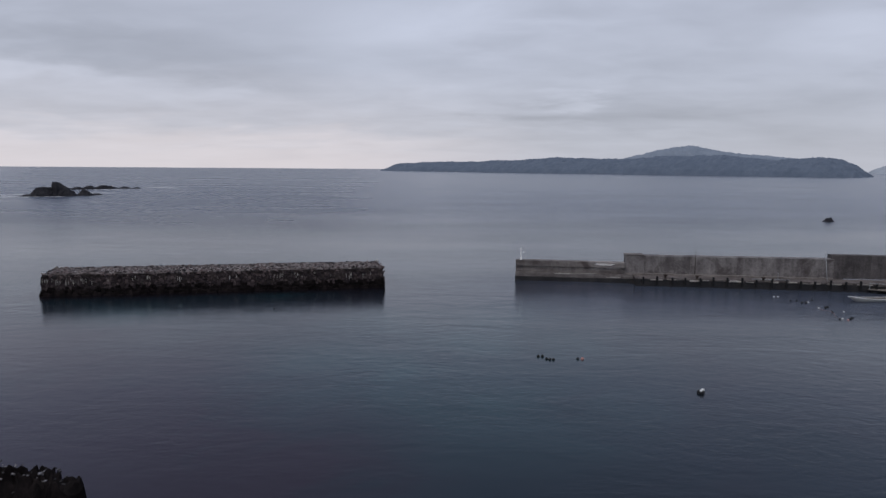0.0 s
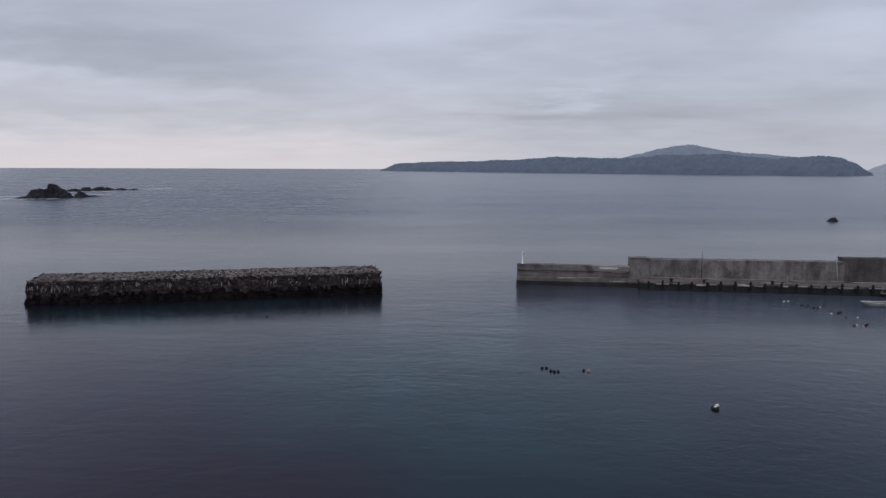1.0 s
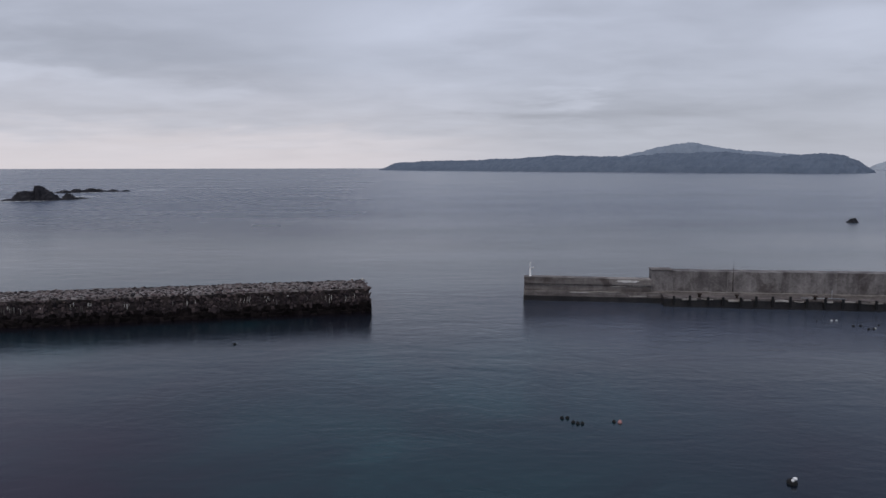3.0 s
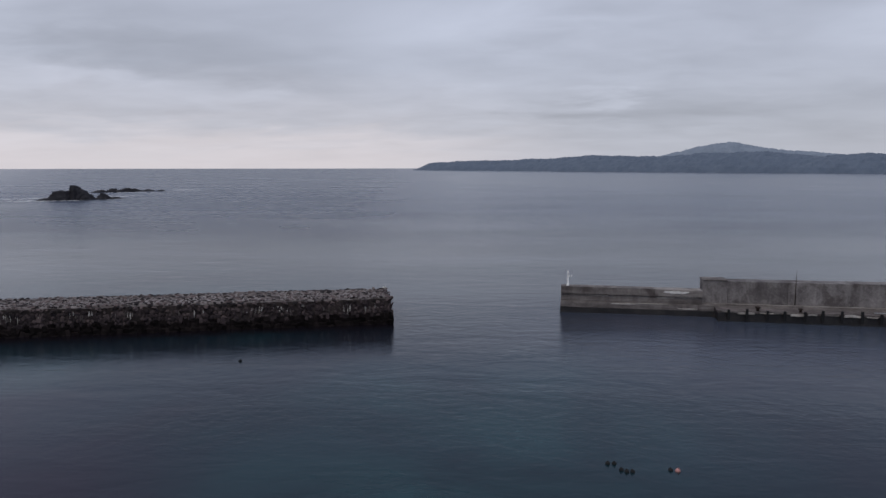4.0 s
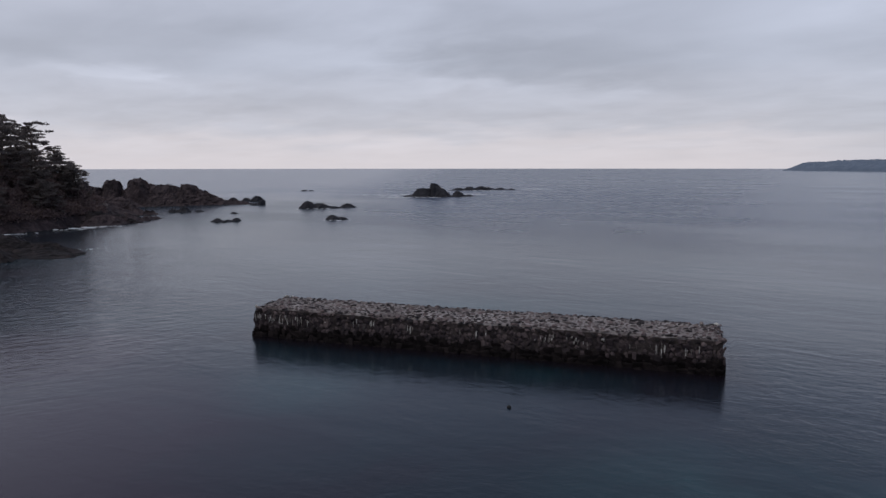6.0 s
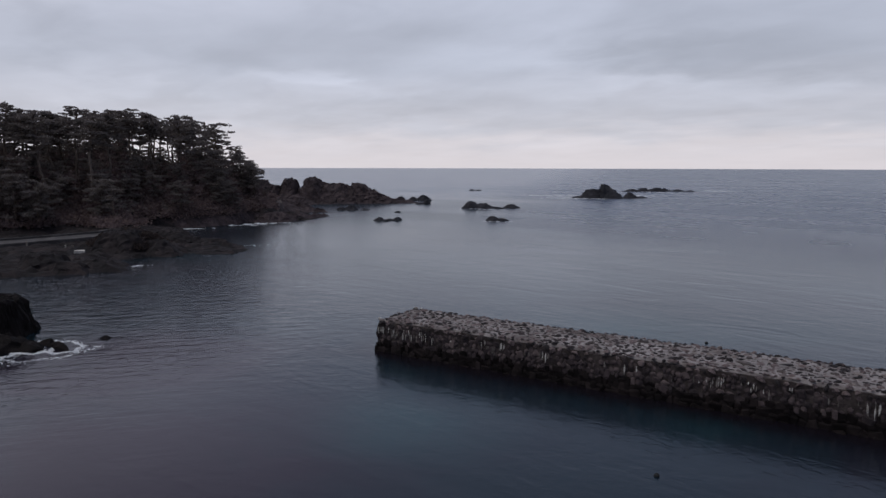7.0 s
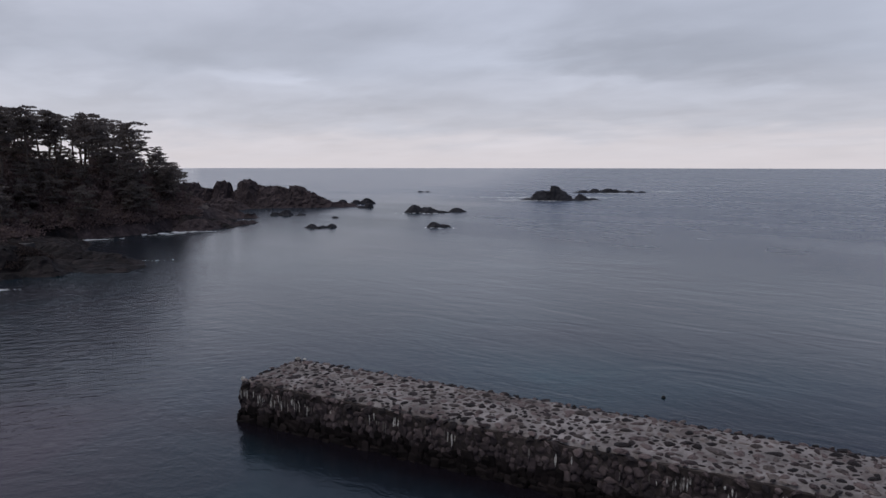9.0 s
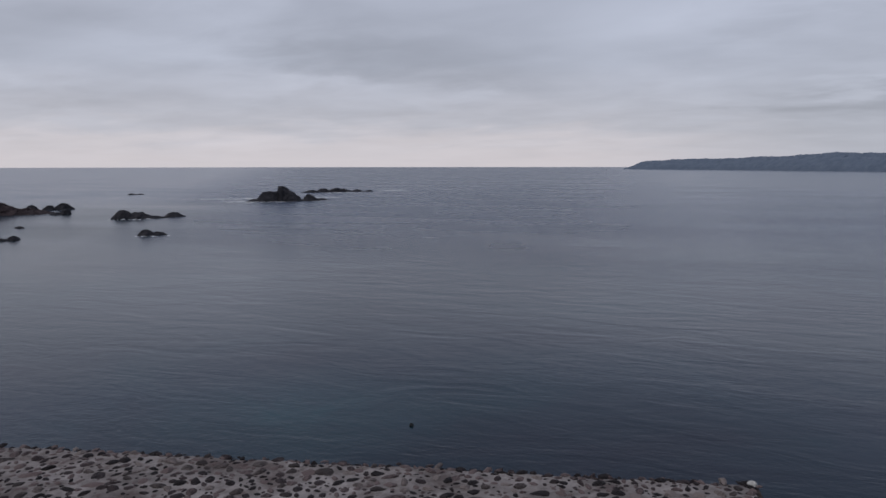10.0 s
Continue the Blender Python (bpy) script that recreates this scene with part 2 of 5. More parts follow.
    for x, y, r in ((5, 62, 18), (-4, 54, 15), (4, 48, 14), (-4, 71, 11), (5, 74, 13), (-34, 75, 8), (-38, 108, 12)):
        d = nt.nodes.new("ShaderNodeVectorMath")
        d.operation = "DISTANCE"
        d.inputs[1].default_value = (x, y, 0)
        link(nt, pos, d.inputs[0])
        q = maths(nt, "SUBTRACT", 1.0, maths(nt, "DIVIDE", d.outputs["Value"], r), True)
        fac = q if fac is None else maths(nt, "MAXIMUM", fac, q)
    weed = None
    for x, y, r in ((-24, 42, 22), (-38, 58, 18), (-14, 34, 16), (-58, 68, 16)):
        d = nt.nodes.new("ShaderNodeVectorMath")
        d.operation = "DISTANCE"
        d.inputs[1].default_value = (x, y, 0)
        link(nt, pos, d.inputs[0])
        q = maths(nt, "SUBTRACT", 1.0, maths(nt, "DIVIDE", d.outputs["Value"], r), True)
        weed = q if weed is None else maths(nt, "MAXIMUM", weed, q)
    weed = maths(nt, "MULTIPLY", weed, maths(nt, "MULTIPLY", maths(nt, "SUBTRACT", noise_tex(nt, pos, 0.11, 6.0, 0.72, 0.8), 0.22), 6.0), True)
    c1 = mix(nt, weed, c1, (0.0165, 0.0092, 0.0165))
    link(nt, maths(nt, "SUBTRACT", 0.48, maths(nt, "ADD", maths(nt, "MULTIPLY", weed, 0.04), maths(nt, "MULTIPLY", gust, 0.17))), b.inputs["Specular IOR Level"])
    patch = maths(nt, "MULTIPLY", fac, maths(nt, "MULTIPLY", maths(nt, "SUBTRACT", noise_tex(nt, pos, 0.07, 6.0, 0.72, 0.7), 0.27), 3.4), True)
    c2 = mix(nt, patch, c1, (0.014, 0.041, 0.047))
    # the breakwater's dark reflection, painted into the water colour over its weedy footing
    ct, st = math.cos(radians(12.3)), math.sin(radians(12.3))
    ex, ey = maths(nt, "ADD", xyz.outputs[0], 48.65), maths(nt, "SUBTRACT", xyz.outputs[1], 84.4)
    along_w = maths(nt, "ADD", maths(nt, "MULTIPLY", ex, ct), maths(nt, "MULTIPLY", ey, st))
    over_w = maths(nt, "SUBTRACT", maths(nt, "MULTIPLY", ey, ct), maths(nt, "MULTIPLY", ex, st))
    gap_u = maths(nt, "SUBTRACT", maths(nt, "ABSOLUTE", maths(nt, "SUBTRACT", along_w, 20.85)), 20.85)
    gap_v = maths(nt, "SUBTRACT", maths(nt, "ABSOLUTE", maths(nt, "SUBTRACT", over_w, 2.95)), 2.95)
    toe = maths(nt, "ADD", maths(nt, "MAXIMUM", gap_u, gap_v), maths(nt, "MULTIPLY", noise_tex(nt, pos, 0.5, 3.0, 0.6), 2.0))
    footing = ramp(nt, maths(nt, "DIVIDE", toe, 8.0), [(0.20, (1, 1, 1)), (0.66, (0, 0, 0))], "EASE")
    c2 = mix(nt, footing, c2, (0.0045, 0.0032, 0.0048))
    # sky reflection painted into the water colour, over the quay's dark reflection
    sky_lift = maths(nt, "MULTIPLY", maths(nt, "MULTIPLY", mouth, mouth), 0.6)
    c2 = mix(nt, sky_lift, c2, (0.060, 0.068, 0.097))
    # offshore colour lifted in place of sky reflection lost to the roughness
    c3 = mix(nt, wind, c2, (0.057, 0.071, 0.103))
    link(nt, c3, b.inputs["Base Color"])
    # long swell, wind waves and ripples; calm lanes weaken the ripples
    swell = noise_tex(nt, scaled(nt, pos, (0.10, 0.27, 1), 24), 1.0, 4.0, 0.6, 0.9)
    wave = noise_tex(nt, scaled(nt, pos, (0.85, 1.2, 1), 22), 1.0, 3.0, 0.6, 0.7)
    ripple = noise_tex(nt, scaled(nt, pos, (2.6, 4.4, 1), 30), 1.0, 3.0, 0.6, 0.2)
    lane = noise_tex(nt, scaled(nt, pos, (0.010, 0.032, 1), 10), 1.0, 4.0, 0.55, 0.5)
    # the facets too small to model: rougher in the harbour mouth and out at sea, smoother in the calm lanes
    sheen = maths(nt, "ADD", maths(nt, "ADD", maths(nt, "MULTIPLY", breeze, -0.05), maths(nt, "MULTIPLY", maths(nt, "MULTIPLY", mouth, glassy), 0.09)), maths(nt, "ADD", maths(nt, "MULTIPLY", wind, 0.03), 0.14))
    offshore = ramp(nt, maths(nt, "DIVIDE", xyz.outputs[1], 300.0), [(0.32, (0, 0, 0)), (0.70, (1, 1, 1))], "EASE")
    sheen = maths(nt, "ADD", sheen, maths(nt, "MULTIPLY", maths(nt, "MULTIPLY", offshore, maths(nt, "MAXIMUM", veer, maths(nt, "SUBTRACT", 1.0, glassy))), 0.105))
    sheen = maths(nt, "ADD", sheen, maths(nt, "MULTIPLY", maths(nt, "SUBTRACT", lane, 0.5), 0.12))
    link(nt, sheen, b.inputs["Roughness"])
    calm = ramp(nt, lane, [(0.38, (0.25, 0.25, 0.25)), (0.62, (1.15, 1.15, 1.15))])
    chop = noise_tex(nt, scaled(nt, pos, (0.20, 0.40, 1), 18), 1.0, 4.0, 0.6, 0.9)
    low = maths(nt, "ADD", maths(nt, "MULTIPLY", maths(nt, "MULTIPLY", swell, WAVE[0]), maths(nt, "ADD", maths(nt, "MULTIPLY", open_sea, 1.0), 1.0)), maths(nt, "MULTIPLY", maths(nt, "MULTIPLY", chop, maths(nt, "MAXIMUM", wind, maths(nt, "MULTIPLY", breeze, 0.3))), WAVE[3]))
    mid = maths(nt, "MULTIPLY", maths(nt, "MULTIPLY", wave, WAVE[1]), maths(nt, "SUBTRACT", 1.0, maths(nt, "MULTIPLY", open_sea, 0.4)))
    high = maths(nt, "MULTIPLY", maths(nt, "MULTIPLY", ripple, WAVE[2]), maths(nt, "ADD", maths(nt, "MULTIPLY", breeze, 0.4), 1.0))
    wavelet = noise_tex(nt, scaled(nt, scaled(nt, pos, (1, 1, 1), -60), (0.28, 0.95, 1)), 1.0, 3.0, 0.62, 0.25)
    cat_paw = maths(nt, "MULTIPLY", maths(nt, "MULTIPLY", wavelet, breeze), WAVE[4])
    h = maths(nt, "ADD", low, maths(nt, "MULTIPLY", maths(nt, "ADD", mid, high), calm))
    h = maths(nt, "MULTIPLY", h, maths(nt, "ADD", maths(nt, "ADD", maths(nt, "MULTIPLY", wind, maths(nt, "ADD", maths(nt, "MULTIPLY", gust, 0.9), 0.6)), maths(nt, "MULTIPLY", breeze, 0.25)), maths(nt, "ADD", maths(nt, "MULTIPLY", mouth, 0.9), 0.36)))
    # the waves blend into one sheen far out
    h = maths(nt, "MULTIPLY", h, ramp(nt, maths(nt, "DIVIDE", offing.outputs["Value"], 2000.0), [(0.11, (1, 1, 1)), (0.40, (0.3, 0.3, 0.3))], "EASE"))
    bumped(nt, b, maths(nt, "ADD", h, cat_paw), 1.0, 1.0)
    return m


WAVE = (0.075, 0.07, 0.016, 0.36, 0.15)
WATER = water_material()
CONCRETE = mottled("weathered_concrete", (0.036, 0.030, 0.028), (0.115, 0.100, 0.094), (0.29, 0.262, 0.244), 0.55, 0.88, 0.04, 0.2, 8.0, 0.4, 0.4, 0.5, stain=(0.055, 0.041, 0.039))
CONCRETE_WALL = mottled("rain_streaked_concrete", (0.048, 0.042, 0.042), (0.115, 0.103, 0.101), (0.26, 0.24, 0.232), 0.5, 0.88, 0.04, 0.22, 8.0, 0.30, 0.4, 0.0, stain=(0.055, 0.044, 0.042))
CONCRETE_PALE = mottled("pale_concrete", (0.22, 0.20, 0.18), (0.36, 0.33, 0.30), (0.50, 0.47, 0.44), 0.6, 0.88, 0.02, 0.15, 7.0)
CONCRETE_WET = mottled("weed_blackened_concrete", (0.006, 0.005, 0.006), (0.012, 0.0105, 0.011), (0.036, 0.031, 0.029), 0.7, 0.5, 0.04, 0.1)
MORTAR = mottled("sandy_mortar", (0.072, 0.060, 0.058), (0.158, 0.139, 0.134), (0.28, 0.252, 0.245), 0.45, 0.92, 0.04, 0.0, 7.0, stain=(0.064, 0.044, 0.040))
STONE = mottled("boulder_stone", (0.0105, 0.0076, 0.0084), (0.0345, 0.0245, 0.0258), (0.116, 0.087, 0.085), 2.6, 0.88, 0.12, 0.55, 5.0, 0.0, 0.3)
STONE_PALE = mottled("weathered_brown_stone", (0.030, 0.0235, 0.0228), (0.082, 0.066, 0.063), (0.165, 0.138, 0.130), 2.6, 0.9, 0.12, 0.5, 5.0, 0.0, 0.3)
ROCK = mottled("shore_rock", (0.013, 0.0095, 0.011), (0.031, 0.0222, 0.0238), (0.076, 0.056, 0.057), 0.35, 0.8, 0.25, 0.0, 5.0, 0.0, 0.15)
SHELF_ROCK = mottled("weedy_shelf_rock", (0.004, 0.0032, 0.0038), (0.009, 0.0068, 0.0076), (0.034, 0.025, 0.025), 0.30, 0.8, 0.25, 0.0, 5.0, 0.0, 0.15)
# blue-grey of distance haze mixed into the dark rock colour
HAZED_SEA_ROCK = mottled("sea_rock", (0.010, 0.010, 0.0125), (0.020, 0.0195, 0.0235), (0.050, 0.048, 0.053), 0.35, 0.8, 0.25, 0.0, 5.0, 0.0, 0.15)
FACE_STONE = mottled("facing_stone", (0.016, 0.0118, 0.0126), (0.043, 0.0310, 0.0325), (0.105, 0.079, 0.076), 1.4, 0.88, 0.08, 0.22, 5.0, 0.45, 0.3)
PATCH = mottled("chalky_lime_patch", (0.42, 0.40, 0.38), (0.62, 0.60, 0.57), (0.74, 0.72, 0.69), 1.5, 0.9, 0.02, 0.1)
JOINT = mottled("dark_joint_mortar", (0.016, 0.0125, 0.012), (0.036, 0.028, 0.026), (0.075, 0.060, 0.055), 1.2, 0.9, 0.05, 0.0, 5.0, 0.0, 0.2)
CONCRETE_DARK = mottled("grimy_concrete", (0.05, 0.043, 0.039), (0.12, 0.105, 0.097), (0.22, 0.20, 0.185), 0.6, 0.9, 0.02, 0.15, 7.0)
DECK = mottled("stained_deck_concrete", (0.030, 0.024, 0.023), (0.078, 0.064, 0.060), (0.17, 0.148, 0.138), 0.5, 0.9, 0.03, 0.1, 7.0)
PATH = mottled("mossy_path_concrete", (0.013, 0.011, 0.011), (0.033, 0.028, 0.028), (0.085, 0.076, 0.074), 0.3, 0.9, 0.03, 0.0, 7.0)
WET_STONE = mottled("weed_blackened_stone", (0.005, 0.004, 0.004), (0.009, 0.007, 0.007), (0.020, 0.015, 0.015), 0.9, 0.75, 0.05, 0.2, 5.0, 0.0, 0.06)
EARTH = mottled("dark_forest_soil", (0.05, 0.039, 0.035), (0.085, 0.067, 0.06), (0.14, 0.112, 0.098), 0.25, 0.95, 0.2, 0.0, 6.0)
BARK = mottled("pine_bark", (0.04, 0.03, 0.025), (0.09, 0.067, 0.055), (0.15, 0.112, 0.09), 1.5, 0.9, 0.04, 0.2)
NEEDLE = leafy("pine_needles", (0.125, 0.107, 0.104), (0.150, 0.129, 0.124), (0.178, 0.154, 0.146), 0.6)
SCRUB = leafy("brown_scrub", (0.105, 0.076, 0.078), (0.138, 0.100, 0.100), (0.175, 0.130, 0.125), 0.15)
SCRUB_DARK = leafy("dark_scrub", (0.03, 0.023, 0.023), (0.045, 0.034, 0.033), (0.07, 0.054, 0.05), 0.5)
# distance haze is mixed into these three forest colours, bluer and paler
HAZED_FOREST = mottled("hazed_forest", (0.075, 0.100, 0.140), (0.095, 0.122, 0.166), (0.12, 0.148, 0.19), 0.05, 0.95, 0.5, 0.0, 6.0)
HAZED_HILL = mottled("hazed_hill_forest", (0.15, 0.185, 0.235), (0.18, 0.215, 0.265), (0.215, 0.25, 0.30), 0.03, 0.95, 1.0, 0.0, 6.0)
HAZED_RIDGE = mottled("hazed_far_ridge", (0.27, 0.31, 0.35), (0.33, 0.36, 0.40), (0.38, 0.41, 0.44), 0.01, 0.95, 1.0, 0.0)
DROPPING = mottled("bird_droppings", (0.07, 0.06, 0.055), (0.19, 0.17, 0.155), (0.40, 0.38, 0.35), 3.5, 0.9, 0.01, 0.6)
DROPPING_PALE = mottled("white_splashed_stone", (0.12, 0.11, 0.10), (0.36, 0.35, 0.33), (0.62, 0.61, 0.58), 5.0, 0.9, 0.02, 0.2)
CHIP = mottled("pale_broken_stone", (0.015, 0.013, 0.014), (0.05, 0.046, 0.048), (0.20, 0.19, 0.20), 4.0, 0.8, 0.03, 0.5)
FOAM = plain("sea_foam", (0.50, 0.51, 0.53), 0.9, 0.0, 0.2, 3.0)
WHITE = plain("white_paint", (0.78, 0.78, 0.77), 0.45)
WHITE_OLD = plain("chalky_white_fibreglass", (0.42, 0.42, 0.40), 0.5)
BLACK = plain("black_rubber", (0.005, 0.005, 0.006), 0.85)
ORANGE = plain("faded_orange_plastic", (0.46, 0.22, 0.20), 0.5)
RUST = plain("rusty_steel", (0.045, 0.03, 0.024), 0.8, 0.2, 0.5)
GREY_STEEL = plain("grey_galvanised_steel", (0.30, 0.31, 0.32), 0.5, 0.5)
ROPE = plain("faded_orange_rope", (0.28, 0.14, 0.11), 0.9)
WOOD = mottled("grey_weathered_wood", (0.08, 0.07, 0.06), (0.16, 0.14, 0.12), (0.26, 0.24, 0.21), 2.0, 0.85, 0.01, 0.3)

# ---------------------------------------------------------------- mesh helpers


def mesh_of(name, bm, mat, smooth=False):
    me = bpy.data.meshes.new(name)
    bm.to_mesh(me)
    bm.free()
    me.materials.append(mat)
    if smooth:
        me.shade_smooth()
    return me


def part(name, bm, mat, parent, label="", smooth=False):
    ob = new(name, mesh_of(name, bm, mat, smooth))
    ob.parent = parent
    return tagged(ob, label)


def thing(name, m, label, category, group="", kind=""):
    ob = new(name)
    ob.empty_display_size = 0.2
    ob.matrix_world = m
    return tagged(ob, label, category, group, kind)


def pydata(name, verts, faces, mat, smooth=False):
    me = bpy.data.meshes.new(name)
    me.from_pydata(verts, [], faces)
    me.materials.append(mat)
    if smooth:
        me.shade_smooth()
    return me


def box(bm, lo, hi, bevel=0.0):
    """Adds a box between two corners, with its edges broken by bevel."""
    d = [b - a for a, b in zip(lo, hi)]
    c = [(a + b) / 2 for a, b in zip(lo, hi)]
    out = bmesh.ops.create_cube(bm, size=1, matrix=Matrix.Translation(c) @ Matrix.Diagonal((*d, 1)))
    if bevel:
        edges = list({e for v in out["verts"] for e in v.link_edges})
        bmesh.ops.bevel(bm, geom=edges, offset=bevel, segments=2, affect="EDGES", profile=0.6)


def rod(bm, a, b, r0, r1=None, sides=8):
    """Adds a tapered rod from a to b."""
    a, b = Vector(a), Vector(b)
    r1 = r0 if r1 is None else r1
    m = Matrix.Translation((a + b) / 2) @ (b - a).to_track_quat("Z", "Y").to_matrix().to_4x4()
    bmesh.ops.create_cone(bm, cap_ends=True, segments=sides, radius1=r0, radius2=r1, depth=(b - a).length, matrix=m)


def lathe(bm, profile, sides=16, m=Matrix()):
    """Adds a turned body from (radius, height) pairs."""
    rings = []
    for r, z in profile:
        rings.append([bm.verts.new(m @ Vector((r * math.cos(2 * math.pi * k / sides), r * math.sin(2 * math.pi * k / sides), z))) for k in range(sides)])
    for a, b in zip(rings, rings[1:]):
        for k in range(sides):
            bm.faces.new((a[k], a[(k + 1) % sides], b[(k + 1) % sides], b[k]))
    bm.faces.new(list(reversed(rings[0])))
    bm.faces.new(rings[-1])


def roughened(bm, amount, scale, seed=0.0):
    """Wears a bmesh's surface: moves its vertices by a noise."""
    for v in bm.verts:
        p = v.co * scale + Vector((seed, seed * 1.7, 0))
        v.co += Vector((noise.noise(p), noise.noise(p + Vector((31, 0, 0))), noise.noise(p + Vector((0, 47, 0))))) * amount


def worn_slab(bm, lo, hi, step, amount, seed=0.0):
    """A box cut into cells of about step, with worn, uneven faces and edges."""
    n = [max(1, round((b - a) / s)) for a, b, s in zip(lo, hi, step)]
    grid = {}

    def vert(i, j, k):
        key = (i, j, k)
        if key not in grid:
            grid[key] = bm.verts.new([a + (b - a) * q / c for a, b, q, c in zip(lo, hi, key, n)])
        return grid[key]

    for axis in range(3):
        u, w = [a for a in range(3) if a != axis]
        for side in (0, n[axis]):
            for p in range(n[u]):
                for q in range(n[w]):
                    ring = []
                    for dp, dq in ((0, 0), (1, 0), (1, 1), (0, 1)):
                        key = [0, 0, 0]
                        key[axis], key[u], key[w] = side, p + dp, q + dq
                        ring.append(vert(*key))
                    bm.faces.new(ring if (side > 0) == (axis != 1) else ring[::-1])
    bmesh.ops.recalc_face_normals(bm, faces=bm.faces)
    roughened(bm, amount, 0.9, seed)


def blocks(x, y, s, seed):
    """Broken, blocky relief from -1 to 1: tilted plates with cracks between them."""
    d, pts = noise.voronoi((x * s + seed, y * s * 1.3, seed * 0.7))
    c = pts[0]
    tone = noise.cell((c.x * 7.3, c.y * 7.3, c.z * 7.3))
    tilt = (x * s + seed - c.x) * noise.cell((c.y * 9.1, c.x * 5.7, 2.0)) + (y * s * 1.3 - c.y) * noise.cell((c.x * 4.3, c.z * 8.9, 5.0))
    return 0.55 * tone + 0.8 * tilt - 0.5 * max(0.0, 0.18 - (d[1] - d[0])) / 0.18


def shards(lobes, seed):
    """Turns lobes (u, v, ru, rv, height, steepness, skew) into broken blocks with flat sides, big ones and splinters round them."""
    rng = random.Random(int(seed * 10))
    out = []

    def block(u, v, ru, rv, h, flat, skew, wobble):
        n = rng.choice((6, 7, 8))
        a0, planes = rng.uniform(0, 6.28), []
        for k in range(n):
            a = a0 + 2 * math.pi * (k + rng.uniform(-0.25, 0.25)) / n
            j, steep = rng.uniform(1 - wobble, 1.06), (1 - flat) * rng.uniform(0.75, 1.15)
            planes.append((math.cos(a), math.sin(a), j, max(0.12, j * steep - skew * math.cos(a))))
        out.append((u, v, ru, rv, h, planes, rng.uniform(-0.12, 0.12), rng.uniform(-0.12, 0.12)))

    for lobe in lobes:
        u, v, ru, rv, h, s = lobe[:6]
        skew = lobe[6] if len(lobe) > 6 else 0.0
        flat = max(0.05, 0.85 - 0.85 * s)
        block(u, v, ru, rv, h, flat, skew, 0.12)
        for _ in range(5):
            a, d, q = rng.uniform(0, 6.28), rng.uniform(0.45, 0.85), rng.uniform(0.22, 0.5)
            block(u + ru * d * math.cos(a), v + rv * d * math.sin(a), ru * q, rv * q, h * (1.08 - d) * rng.uniform(0.7, 1.1), flat * 0.3, rng.uniform(-0.5, 0.5) * (1 - flat * 0.3), 0.4)
    return out


def crag_height(x, y, lobes, seed, rough, jag=1.0):
    """The height of a broken rock at a point."""
    top = -1.2
    x += 0.5 * noise.noise((x * 0.5 + seed, y * 0.5, seed))
    y += 0.5 * noise.noise((x * 0.5, y * 0.5 + seed, 3.0))
    for u, v, ru, rv, h, planes, tu, tv in lobes:
        p, q = (x - u) / ru, (y - v) / rv
        if p * p + q * q > 2.2:
            continue
        z = min(1.0 + tu * p + tv * q, min((j - p * c - q * s) / k for c, s, j, k in planes))
        top = max(top, h * z if z > 0 else 3 * z)
    f = min(1.0, max(0.0, (top + 0.4) / 1.8))
    amp = jag * (0.20 + 0.045 * max(top, 0.0))
    ridge = noise.ridged_multi_fractal((x * rough * 1.6 + seed, y * rough * 1.6, seed), 0.9, 2.1, 4, 1.0, 2.0) - 1.0
    return top + f * amp * (0.5 * ridge + 0.9 * blocks(x, y, rough * 1.8, seed) + 0.6 * blocks(x, y, rough * 4.5, seed + 4))


def crag(name, m, lobes, step, seed, mat, label, group="", rough=0.35, overhang=0.35, jag=1.0):
    """A craggy rock that stands in the sea, down to 1 m below the surface."""
    u0, u1 = min(l[0] - l[2] for l in lobes) - 1.5, max(l[0] + l[2] for l in lobes) + 1.5
    v0, v1 = min(l[1] - l[3] for l in lobes) - 1.5, max(l[1] + l[3] for l in lobes) + 1.5
    nu, nv = int((u1 - u0) / step) + 1, int((v1 - v0) / step) + 1
    verts, index, faces = [], {}, []
    hs, lobes = {}, shards(lobes, seed)
    for i in range(nu + 1):
        for j in range(nv + 1):
            hs[i, j] = crag_height(u0 + i * step, v0 + j * step, lobes, seed, rough, jag)

    def vert(i, j):
        if (i, j) not in index:
            x, y, z = u0 + i * step, v0 + j * step, max(hs[i, j], -1.0)
            q = Vector((x, y, z * 1.3)) * 0.8
            index[i, j] = len(verts)
            verts.append((x + overhang * noise.noise(q + Vector((seed, 0, 9))), y + overhang * noise.noise(q + Vector((0, seed, 21))), z))
        return index[i, j]

    for i in range(nu):
        for j in range(nv):
            if max(hs[i, j], hs[i + 1, j], hs[i, j + 1], hs[i + 1, j + 1]) > -0.9:
                faces.append((vert(i, j), vert(i + 1, j), vert(i + 1, j + 1), vert(i, j + 1)))
    ob = new(name, pydata(name, verts, faces, mat))
    ob.matrix_world = m
    return tagged(ob, label, "rock", group)


